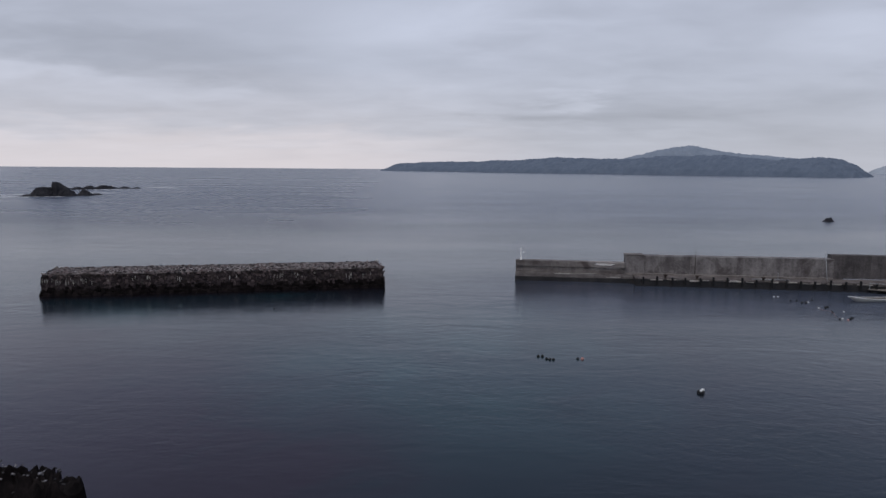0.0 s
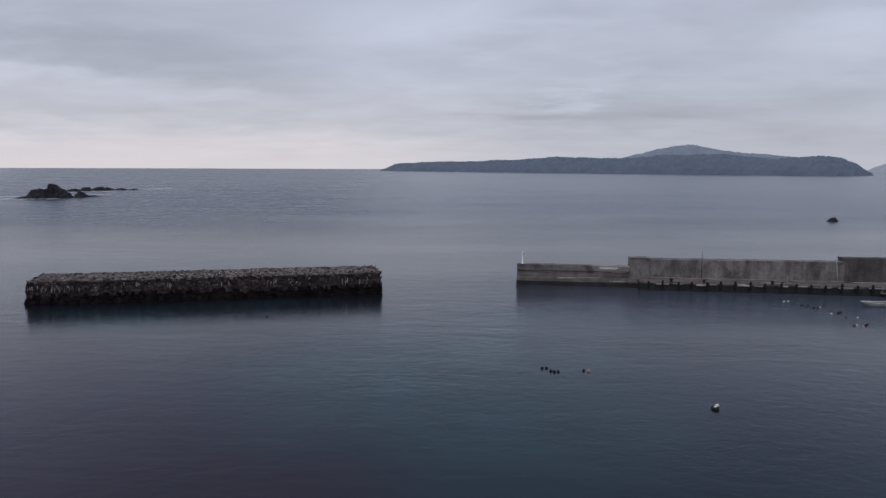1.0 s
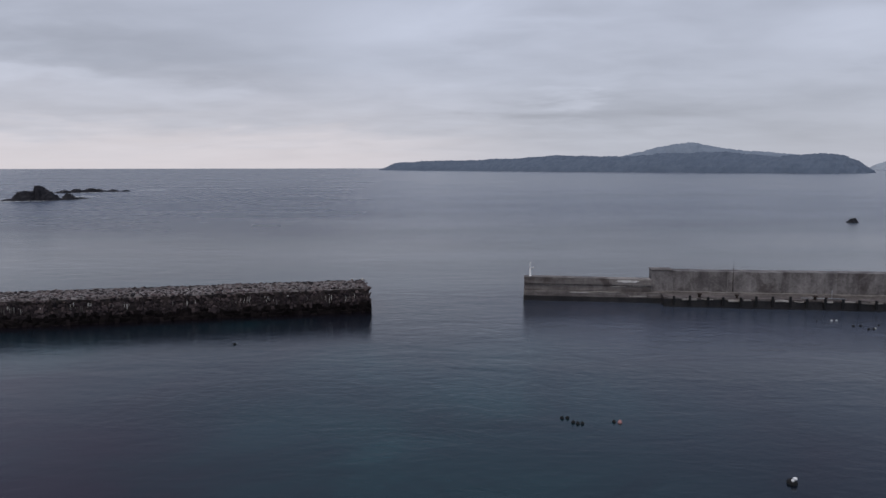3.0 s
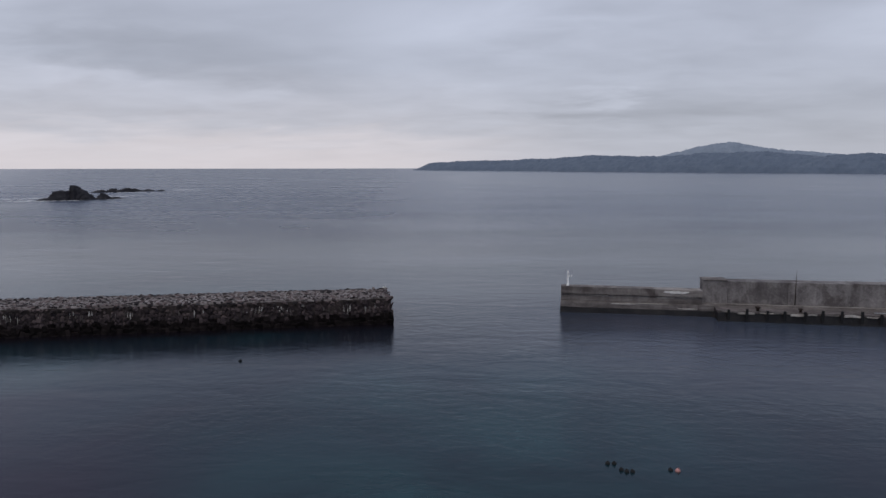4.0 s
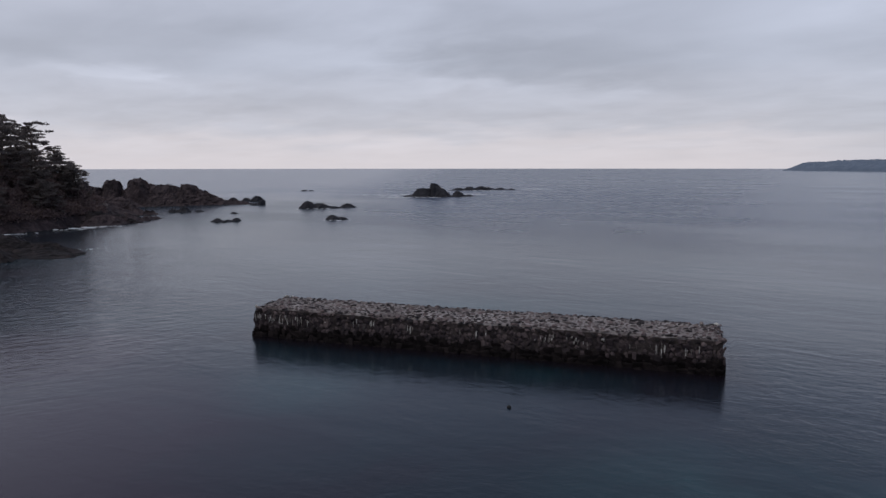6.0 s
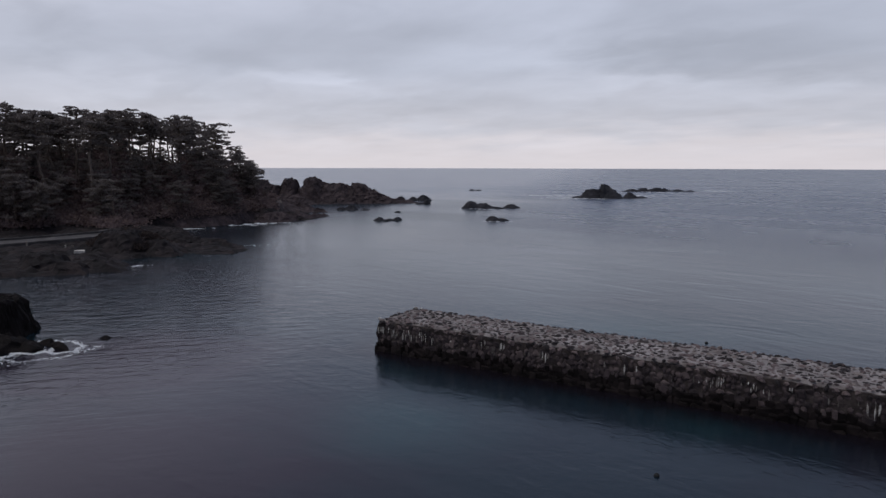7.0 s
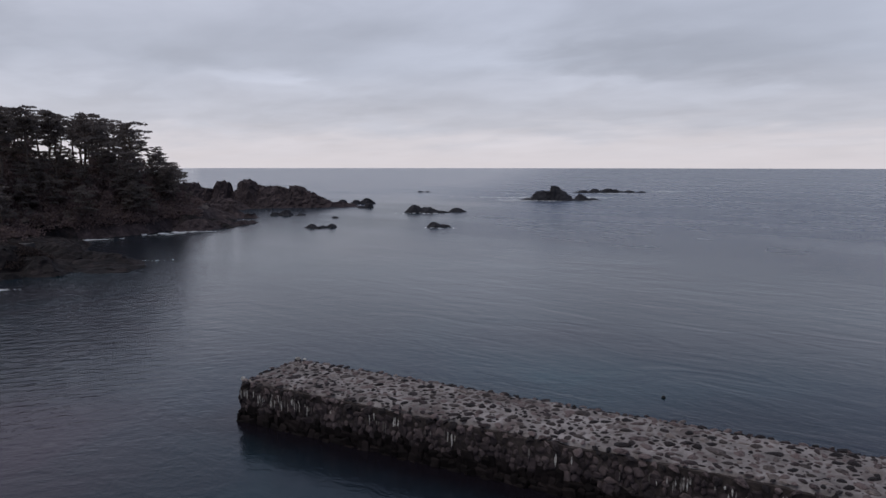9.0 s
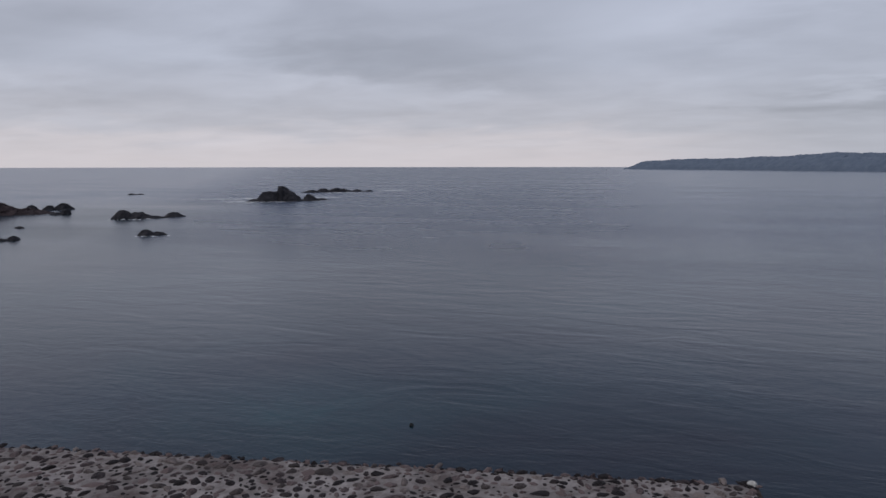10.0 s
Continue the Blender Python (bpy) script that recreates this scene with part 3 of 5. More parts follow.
def foam_patch(name, spots, seed, label):
    """Torn scraps of foam that float on the sea: spots of (x, y, along, across, turn, count)."""
    rng = random.Random(seed)
    verts, faces = [], []
    for x, y, a, c, turn, count in spots:
        ct, st = math.cos(radians(turn)), math.sin(radians(turn))
        for _ in range(count):
            u, v = rng.gauss(0, a * 0.45), rng.gauss(0, c * 0.45)
            r = rng.uniform(0.03, 0.14) * min(3.6, 0.5 + c)
            stretch = rng.uniform(1.0, 3.0)
            k, base = 9, len(verts)
            for q in range(k):
                ang = 2 * math.pi * q / k
                rr = r * rng.uniform(0.55, 1.15)
                pu, pv = u + rr * stretch * math.cos(ang), v + rr * math.sin(ang)
                pu, pv = pu + 0.6 * c * math.sin(u * 1.7 + seed), pv + 0.5 * c * math.sin(u * 0.9 + 2 * seed)
                verts.append((x + pu * ct - pv * st, y + pu * st + pv * ct, 0.012 + 0.02 * rng.random()))
            verts.append((sum(v[0] for v in verts[base:]) / k, sum(v[1] for v in verts[base:]) / k, 0.03 + 0.18 * r))
            faces += [(base + q, base + (q + 1) % k, base + k) for q in range(k)]
    ob = new(name, pydata(name, verts, faces, FOAM))
    return tagged(ob, label, "foam", kind="stuff")


# ---------------------------------------------------------------- the sea
SEA_R = 4850.0
bm = bmesh.new()
rings = [bm.verts.new((0, 0, 0))]
last = None
for r in (60, 200, 700, 2000, SEA_R):
    ring = [bm.verts.new((r * math.cos(2 * math.pi * k / 96), r * math.sin(2 * math.pi * k / 96), 0)) for k in range(96)]
    for k in range(96):
        if last is None:
            bm.faces.new((rings[0], ring[k], ring[(k + 1) % 96]))
        else:
            bm.faces.new((last[k], ring[k], ring[(k + 1) % 96], last[(k + 1) % 96]))
    last = ring
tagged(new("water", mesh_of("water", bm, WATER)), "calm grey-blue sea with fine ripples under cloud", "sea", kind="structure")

# ---------------------------------------------------------------- far island and ridge


def along(pairs, s):
    """Smooth interpolation of (place, value) pairs."""
    for (a, va), (b, vb) in zip(pairs, pairs[1:]):
        if s <= b:
            q = (s - a) / (b - a)
            q = q * q * (3 - 2 * q) * 0.5 + q * 0.5
            return va + (vb - va) * q
    return pairs[-1][1]


def far_land(name, a, b, crest, half, mat, label, canopy, ns=420, nw=22, seed=0.0, parent=None):
    """A wooded ridge that rises from the sea between a and b."""
    a, b = Vector((*a, 0)), Vector((*b, 0))
    across = (b - a).normalized().cross(Vector((0, 0, 1)))
    verts, faces = [], []
    for i in range(ns + 1):
        s = i / ns
        top = along(crest, s)
        for j in range(nw + 1):
            w = 2 * j / nw - 1
            p = a + (b - a) * s + across * (half * w * (0.35 + 0.65 * min(1, top / 45)))
            n = noise.fractal((p.x * 0.012 + seed, p.y * 0.012, 0), 0.9, 2.0, 5)
            cliff = max(0.0, 1 - abs(w) ** 2.2) ** 0.75
            z = top * cliff * (1 + 0.08 * n) + canopy * (noise.noise((p.x * 0.09, p.y * 0.09, seed)) + 0.8 * abs(noise.noise((p.x * 0.2, p.y * 0.2, seed)))) * min(1, cliff * 3)
            p += across * (9 * noise.noise((p.x * 0.02, p.y * 0.02, 5)))
            verts.append((p.x, p.y, z - 1.5))
    for i in range(ns):
        for j in range(nw):
            k = i * (nw + 1) + j
            faces.append((k, k + 1, k + nw + 2, k + nw + 1))
    ob = new(name, pydata(name, verts, faces, mat))
    ob.parent = parent
    return tagged(ob, label, "" if parent else "island")


island = thing("wooded_island", Matrix(), "long low wooded island with a rounded hill in haze", "island")
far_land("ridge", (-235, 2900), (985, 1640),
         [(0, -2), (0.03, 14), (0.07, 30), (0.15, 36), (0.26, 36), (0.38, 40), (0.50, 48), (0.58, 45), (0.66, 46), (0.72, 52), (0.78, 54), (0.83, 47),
          (0.88, 41), (0.93, 45), (0.955, 44), (0.975, 33), (0.99, 16), (1, -2)], 130, HAZED_FOREST, "low wooded ridge along the shore", 3.5, parent=island)
far_land("hill", (430, 2520), (1130, 2010), [(0, 0), (0.2, 40), (0.32, 62), (0.40, 80), (0.46, 90), (0.53, 87), (0.58, 78), (0.64, 67), (0.70, 61), (0.78, 60), (0.86, 48), (1, 15)], 120, HAZED_HILL,
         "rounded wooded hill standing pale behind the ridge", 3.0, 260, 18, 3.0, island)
far_land("far_headland", (1830, 3100), (2900, 2500), [(0, 0), (0.04, 26), (0.10, 50), (0.2, 66), (0.4, 90), (0.6, 95), (1, 60)], 150, HAZED_RIDGE,
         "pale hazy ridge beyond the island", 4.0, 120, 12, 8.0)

# ---------------------------------------------------------------- rubble breakwater
BW = Matrix.Translation((-48.65, 84.4, 0)) @ pose(0, 0, 0, 0, 0, 12.3)   # origin: its seaward-left corner; x along, y across
BW_L, BW_W, BW_TOP = 41.7, 5.9, 2.72
breakwater = thing("rubble_breakwater", BW, "detached rubble breakwater of dark boulders set in pale mortar, streaked white", "breakwater")
rng = random.Random(11)


def hump(x, y):
    """The unevenness of the breakwater's top."""
    return 0.10 * noise.noise((x * 0.5, y * 0.5, 2)) + 0.06 * noise.noise((x * 1.7, y * 1.7, 5))


# the mortar cap: an uneven sheet with a ragged lip
verts, faces = [], []
nx, ny = 170, 30
for i in range(nx + 1):
    for j in range(ny + 1):
        x, y = 0.12 + (BW_L - 0.24) * i / nx, 0.26 + (BW_W - 0.30) * j / ny
        edge = min(i * BW_L / nx, (nx - i) * BW_L / nx, j * BW_W / ny, (ny - j) * BW_W / ny)
        z = BW_TOP + 0.03 + hump(x, y) - 0.10 * max(0.0, 1 - edge / 0.5) ** 1.5 - (0.16 + 0.22 * noise.noise((x * 1.3, y * 1.3, 4)) if edge < 0.01 else 0.0)
        if edge < 0.01:
            w = 0.08 * noise.noise((x * 1.1, y * 1.1, 9))
            x += w if i in (0, nx) else 0
            y += w if j in (0, ny) else 0
        verts.append((x, y, z))
for i in range(nx):
    for j in range(ny):
        k = i * (ny + 1) + j
        faces.append((k, k + ny + 1, k + ny + 2, k + 1))
cap = new("mortar_cap", pydata("mortar_cap", verts, faces, MORTAR))
cap.parent = breakwater
tagged(cap, "pale sandy mortar between the boulders")
bm = bmesh.new()
worn_slab(bm, (0.10, 0.10, -2.0), (BW_L - 0.10, BW_W - 0.10, BW_TOP - 0.16), (0.5, 0.5, 0.4), 0.12, 3)
part("core", bm, JOINT, breakwater, "dark joints of the stonework")


def boulder(seed, cut=-0.35):
    """A rounded, broken boulder about 1 m wide, flat below."""
    r = random.Random(seed)
    b = bmesh.new()
    bmesh.ops.create_icosphere(b, subdivisions=2, radius=0.5)
    for v in b.verts:
        n = v.co.normalized()
        q = n * 1.3 + Vector((seed * 3.1, 0, 0))
        v.co = n * (0.5 + 0.24 * noise.noise(q) + 0.15 * noise.noise(q * 2.6))
    for _ in range(9):
        n = Vector((r.uniform(-1, 1), r.uniform(-1, 1), r.uniform(-0.1, 1))).normalized()
        d = r.uniform(0.30, 0.42)
        for v in b.verts:
            s = v.co.dot(n) - d
            if s > 0:
                v.co -= n * s * 0.9
    bmesh.ops.bisect_plane(b, geom=list(b.verts) + list(b.edges) + list(b.faces), plane_co=(0, 0, cut * 0.5), plane_no=(0, 0, -1), clear_outer=True)
    return b


def boulder_mesh(seed, mat, keep):
    b = boulder(seed)
    bmesh.ops.triangulate(b, faces=b.faces)
    bmesh.ops.dissolve_limit(b, angle_limit=radians(keep), verts=b.verts, edges=b.edges)
    return mesh_of("boulder", b, mat)


def quarry_mesh(seed, mat):
    """A broken, angular facing stone about 1 m wide."""
    r = random.Random(seed)
    b = bmesh.new()
    bmesh.ops.create_cube(b, size=0.92)
    for v in b.verts:
        v.co += Vector((r.uniform(-0.13, 0.13), r.uniform(-0.13, 0.13), r.uniform(-0.1, 0.1)))
    bmesh.ops.bevel(b, geom=list(b.edges), offset=0.14, segments=1, affect="EDGES", profile=0.5)
    for v in b.verts:
        v.co *= 1 + 0.14 * noise.noise(v.co * 2.0 + Vector((seed * 5.3, 0, 0)))
    bmesh.ops.triangulate(b, faces=b.faces)
    bmesh.ops.bisect_plane(b, geom=list(b.verts) + list(b.edges) + list(b.faces), plane_co=(0, 0, -0.2), plane_no=(0, 0, -1), clear_outer=True)
    return mesh_of("wall_boulder", b, mat)


FACE_MESHES = [quarry_mesh(s, FACE_STONE) for s in range(31, 33)] + [boulder_mesh(s, FACE_STONE, 10) for s in range(34, 42)]
TOP_MESHES = [boulder_mesh(s, STONE, 9) for s in range(1, 7)] + [boulder_mesh(s, STONE_PALE, 9) for s in range(7, 10)]
WET_MESHES = [quarry_mesh(s, WET_STONE) for s in range(51, 57)]


def scatter_top():
    """Places for the boulders of the top, none through another."""
    r, taken, out = random.Random(5), [], []
    # stones that hold the edges
    for length, share, put in ((BW_L, 0.12, lambda q: (q, r.uniform(0.45, 0.6))), (BW_L, 0.55, lambda q: (q, BW_W - r.uniform(0.0, 0.35))),
                               (BW_W, 0.3, lambda q: (r.uniform(0.1, 0.4), q)), (BW_W, 0.5, lambda q: (BW_L - r.uniform(0.0, 0.3), q))):
        q = 0.2
        while q < length - 0.2:
            s = r.choice((r.uniform(0.25, 0.45), r.uniform(0.4, 0.7)))
            if r.random() < share:
                x, y = put(q)
                taken.append((x, y, s))
                out.append((x, y, s))
            q += s * r.uniform(0.85, 1.5)
    for size_lo, size_hi, tries in ((0.8, 1.3, 22), (0.48, 0.80, 1000), (0.30, 0.54, 7500), (0.12, 0.28, 2500)):
        for _ in range(tries):
            s = r.uniform(size_lo, size_hi)
            x, y = r.uniform(0.3, BW_L - 0.2), r.uniform(0.26, BW_W - 0.15)
            if all((x - a) ** 2 + (y - b) ** 2 > (r.uniform(0.36, 0.50) * (s + c)) ** 2 for a, b, c in taken):
                taken.append((x, y, s))
                out.append((x, y, s))
    return out


def stone_object(me, m, name):
    ob = new(name, me)
    ob.parent = breakwater
    ob.matrix_basis = m
    return ob


def joined(name, items, mat, parent, label):
    """Many boulders in one mesh: items of (mesh, pose)."""
    verts, faces = [], []
    for me, m in items:
        base = len(verts)
        verts += [tuple(m @ v.co) for v in me.vertices]
        faces += [tuple(base + k for k in p.vertices) for p in me.polygons]
    ob = new(name, pydata(name, verts, faces, mat))
    ob.parent = parent
    return tagged(ob, label, kind="stuff")


def top_pose(x, y, s, r):
    flat = r.choice((r.uniform(0.24, 0.40), r.uniform(0.34, 0.58))) if s < 0.8 else r.uniform(0.18, 0.34)
    return (Matrix.Translation((x, y, BW_TOP + 0.03 + hump(x, y) - 0.02 * s)) @ pose(0, 0, 0, r.uniform(-10, 10), r.uniform(-10, 10), r.uniform(0, 360))
            @ Matrix.Diagonal((s * 1.12, s * r.uniform(0.55, 0.98), s * flat, 1)))


r = random.Random(8)
spread = sorted(scatter_top(), key=lambda p: -p[2])
near = spread[:300]
near_set = set(near)
for x, y, s in near:
    stone_object(r.choice(TOP_MESHES), top_pose(x, y, s, r), "boulder")
joined("rubble", [(r.choice(TOP_MESHES), top_pose(x, y, s, r)) for x, y, s in spread if (x, y, s) not in near_set], STONE, breakwater, "small dark stones in the mortar")

# the faces: a rim of dark round boulders, then courses of small stones, the lowest blackened by weed
RIM_MESHES = [boulder_mesh(s, STONE, 9) for s in range(61, 67)]
COURSES = ((2.42, 0.50), (2.05, 0.46), (1.68, 0.46), (1.30, 0.48), (0.92, 0.50), (0.54, 0.54), (0.14, 0.62), (-0.4, 0.9))
rim, dry, wet = [], [], []
for side in range(4):
    length = BW_L if side in (0, 2) else BW_W
    turn = (0, 90, 180, 270)[side]
    corner = ((0, 0), (BW_L, 0), (BW_L, BW_W), (0, BW_W))[side]
    frame_m = Matrix.Translation((*corner, 0)) @ pose(0, 0, 0, 0, 0, turn)
    for row, (z, h) in enumerate(COURSES):
        x = r.uniform(0.0, 0.2)
        while x < length:
            w = h * r.choice((r.uniform(0.6, 0.9), r.uniform(0.8, 1.5)))
            w = max(0.2, min(w, length - x))
            if row == 0:
                q = (frame_m @ Matrix.Translation((x + w / 2, 0.16 + r.uniform(-0.10, 0.10), z + (0.12 if side == 2 else 0.0) + r.uniform(-0.07, 0.10)))
                     @ pose(0, 0, 0, r.uniform(-14, 14) + 35, r.uniform(-14, 14), r.uniform(0, 360)) @ Matrix.Diagonal((w * 1.1, w * r.uniform(0.8, 1.1), h * r.uniform(0.75, 1.05), 1)))
                rim.append((side, q))
                x += w * r.choice((0.92, 1.0, 1.5))
                continue
            q = (frame_m @ Matrix.Translation((x + w / 2, 0.15 - (0.010 if row < 6 else 0.03) * row + r.uniform(-0.07, 0.07), z + r.uniform(-0.10, 0.10)))
                 @ pose(0, 0, 0, 90 + r.uniform(-10, 10), 0, 0) @ pose(0, 0, 0, r.uniform(-14, 14), r.uniform(-14, 14), r.uniform(-24, 24))
                 @ Matrix.Diagonal((w * 1.1, h * r.uniform(0.9, 1.4), h * r.uniform(0.45, 0.7), 1)))
            (dry if row < 4 or (row == 4 and r.random() < 0.45) else wet).append((side, q))
            x += w * 0.92
for side, q in rim:
    stone_object(r.choice(RIM_MESHES), q, "rim_boulder")
front = [q for side, q in dry if side == 0]
for q in front[:300]:
    stone_object(r.choice(FACE_MESHES), q, "wall_boulder")
joined("side_stonework", [(r.choice(FACE_MESHES), q) for side, q in dry if side] + [(r.choice(FACE_MESHES), q) for q in front[300:]], FACE_STONE, breakwater, "dark boulders of the faces")
joined("footing_stonework", [(r.choice(WET_MESHES), q) for side, q in wet], WET_STONE, breakwater, "wet boulders blackened by weed at the waterline")
# boulders splashed white at the corners
for x, y, sz in ((0.15, 0.2, 0.4), (0.2, BW_W - 0.2, 0.5), (0.75, BW_W - 0.15, 0.35), (BW_L - 0.25, BW_W - 0.25, 0.55)):
    ob = new("pale_boulder", boulder_mesh(71 + int(sz * 20), DROPPING_PALE, 9))
    ob.parent = breakwater
    ob.matrix_basis = Matrix.Translation((x, y, BW_TOP + 0.08)) @ Matrix.Diagonal((sz, sz * 0.8, sz * 0.7, 1))
    tagged(ob, "boulder splashed white by sea birds")
# white droppings that ran down the upper courses, a few runs side by side
verts, faces = [], []
for _ in range(46):
    x0 = r.choice((r.uniform(0.4, 6), r.uniform(0.5, BW_L - 0.5), r.uniform(24, 40)))
    z0 = r.uniform(1.85, 2.3)
    for _ in range(r.choice((1, 2, 3, 5))):
        x, z, n = x0 + r.gauss(0, 0.22), z0 + r.uniform(-0.15, 0.1), r.randint(4, 7)
        w0, drop = r.uniform(0.015, 0.055), r.uniform(0.15, 0.8)
        base = len(verts)
        for k in range(n + 1):
            w = w0 * math.sin(math.pi * (0.12 + 0.86 * k / n)) * r.uniform(0.45, 1.3)
            zz = z - drop * k / n
            y = -0.10 + 0.03 * (zz - 1.9) + r.uniform(-0.015, 0.015)
            verts += [(x - w + r.uniform(-0.02, 0.02), y, zz), (x + w, y, zz)]
        faces += [(base + 2 * k, base + 2 * k + 1, base + 2 * k + 3, base + 2 * k + 2) for k in range(n)]
ob = new("dropping_stain", pydata("dropping_stain", verts, faces, DROPPING))
ob.parent = breakwater
tagged(ob, "whitish bird droppings down the stones", kind="stuff")

# ---------------------------------------------------------------- pier
PIER = Matrix.Translation((10.4, 100.2, 0)) @ pose(0, 0, 0, 0, 0, -7.5)     # x along the pier from its head, y towards the open sea
pier = thing("concrete_pier", PIER, "weathered concrete pier with low parapet, high sea wall and quay", "pier")
LOW, HEAD = 15.3, 62.0      # length of the low head, and of the whole pier


def pier_slab(name, lo, hi, mat, label="", amount=0.03, step=(1.2, 0.6, 0.4), seed=1.0):
    b = bmesh.new()
    worn_slab(b, lo, hi, step, amount, seed)
    return part(name, b, mat, pier, label)


pier_slab("footing", (-0.05, -0.06, -2.5), (LOW + 1.3, 4.2, 0.62), CONCRETE_WET, "weed-blackened concrete at the waterline", 0.05, seed=2)
pier_slab("head_base", (0, 0, 0.6), (LOW + 1.2, 4.0, 1.24), CONCRETE, "stained lower concrete course", seed=3)
pier_slab("head_course", (0.02, 0.48, 1.30), (LOW, 3.8, 2.02), CONCRETE, "stained middle concrete course", seed=4)
for k in range(3):
    pier_slab("head_parapet", (0.0 + 5.1 * k, 0.30, 2.06), (5.07 + 5.1 * k, 1.7, 2.86 - 0.02 * k), CONCRETE, seed=5 + k)
r = random.Random(17)
for x, w, z, h in ((10.9, 3.1, 2.54, 0.19), (5.2, 3.4, 1.12, 0.09), (10.3, 2.2, 1.86, 0.09), (12.4, 2.6, 0.78, 0.09), (7.4, 4.4, 1.22, 0.05), (2.4, 3.2, 1.90, 0.05), (12.6, 2.5, 1.95, 0.05)):
    b = bmesh.new()
    y = 0.235 if z > 2 else (0.45 if z > 1.3 else -0.03)
    ring = [b.verts.new((x + w * (0.5 + 0.5 * math.cos(a) * r.uniform(0.75, 1)), y, z + h * math.sin(a) * r.uniform(0.5, 1))) for a in [2 * math.pi * q / 18 for q in range(18)]]
    f = b.faces.new(ring)
    bmesh.ops.extrude_face_region(b, geom=[f])
    bmesh.ops.translate(b, verts=b.verts[18:], vec=(0, 0.09, 0))
    bmesh.ops.recalc_face_normals(b, faces=b.faces)
    part("repair_patch", b, PATCH if z > 2 else CONCRETE_PALE, pier, "pale patch of spalled concrete")

# the quay: a deck on a dark face, with a pale worn edge
pier_slab("quay_footing", (LOW + 1.2, -1.95, -2.5), (HEAD, 1.6, 0.94), CONCRETE_WET, "weed-blackened quay face", 0.05, seed=9)
pier_slab("quay_deck", (LOW + 1.1, -2.06, 0.95), (HEAD, 1.5, 1.16), DECK, "narrow quay deck", 0.05, (0.7, 0.6, 0.12), seed=10)
for k in range(26):
    a = LOW + 1.3 + 1.72 * k + r.uniform(0, 0.8)
    z = 0.93 + r.uniform(-0.10, 0.08)
    pier_slab("edge_patch", (a, -2.14, z), (a + r.uniform(0.8, 1.9), -1.98, z + r.uniform(0.08, 0.22)), CONCRETE_PALE if k % 3 else CONCRETE_DARK, "pale spalled quay edge", 0.10, (0.25, 0.14, 0.12), 20 + k)
pier_slab("wall_ledge", (LOW + 1.3, 0.85, 1.13), (43.2, 1.5, 1.30), CONCRETE_DARK, "pale worn ledge at the foot of the wall", 0.05, (0.7, 0.3, 0.17), 19)
# the sea wall, panel by panel
edges = [LOW + 0.15, 18.1, 24.3, 30.6, 36.9, 43.4]
for k, (a, c) in enumerate(zip(edges, edges[1:])):
    pier_slab("sea_wall_panel", (a + 0.015, 1.5 + 0.01 * (k % 2), 1.1), (c - 0.015, 3.4, (3.80, 3.74, 3.77, 3.82, 3.84)[k]), CONCRETE_WALL, "", 0.025, (1.0, 0.5, 0.5), 40 + k)
for k in range(4):
    a = 43.4 + 5.1 * k
    pier_slab("sea_wall_panel", (a + 0.015, 2.4, 1.1), (a + 5.085, 4.0, 4.35), CONCRETE_WALL, "", 0.025, (1.0, 0.5, 0.5), 60 + k)
pier_slab("coping", (LOW + 0.1, 1.42, 3.78), (18.0, 3.42, 3.89), CONCRETE, "weathered coping", 0.015, (0.8, 0.5, 0.2), 71)
# the first wall ends in a sloping buttress
b = bmesh.new()
near_f, far_f = ([b.verts.new((x, y, z)) for x, z in ((43.4, 1.1), (44.6, 1.1), (44.3, 1.6), (43.5, 3.82), (43.4, 3.84))] for y in (1.46, 2.42))
b.faces.new(near_f)
b.faces.new(far_f)
for q in range(5):
    b.faces.new((near_f[q], near_f[q - 1], far_f[q - 1], far_f[q]))
bmesh.ops.recalc_face_normals(b, faces=b.faces)
part("buttress", b, CONCRETE_WALL, pier, "sloping end of the sea wall")
for k in range(22):
    b = bmesh.new()
    x = LOW + 2.2 + 1.86 * k + r.uniform(-0.15, 0.15)
    box(b, (x - 0.13, -2.36, 0.25), (x + 0.13, -2.12, 1.40 + r.uniform(-0.1, 0.15)), 0.05)
    part("fender", b, BLACK, pier, "black rubber fender post")
for x, s in ((LOW + 5.2, 0.34), (LOW + 9.4, 0.30), (LOW + 18.0, 0.34), (LOW + 19.2, 0.22)):
    b = bmesh.new()
    lathe(b, [(s * 0.5, 0), (s * 0.45, s * 0.8), (s * 0.85, s * 1.1), (s * 0.8, s * 1.45), (s * 0.3, s * 1.6)], 12, Matrix.Translation((x, -1.7, 1.14)))
    part("bollard", b, RUST, pier, "rusty mooring bollard", True)
b = bmesh.new()
rod(b, (25.05, 1.45, 1.2), (25.05, 1.45, 4.5), 0.045, 0.035)
rod(b, (25.05, 1.45, 4.5), (25.05, 1.45, 5.2), 0.02, 0.012)
part("pole", b, RUST, pier, "thin dark pole against the wall", True)
b = bmesh.new()
rod(b, (41.7, -0.9, 1.15), (42.1, 1.3, 4.9), 0.05, 0.04)
part("pole", b, GREY_STEEL, pier, "thin grey pole against the wall", True)
b = bmesh.new()
rod(b, (35.3, -1.2, 1.15), (35.3, -1.2, 2.2), 0.04)
rod(b, (32.0, -1.1, 1.22), (36.8, -1.3, 1.24), 0.06)
part("mooring_rail", b, GREY_STEEL, pier, "pale pipe along the deck", True)

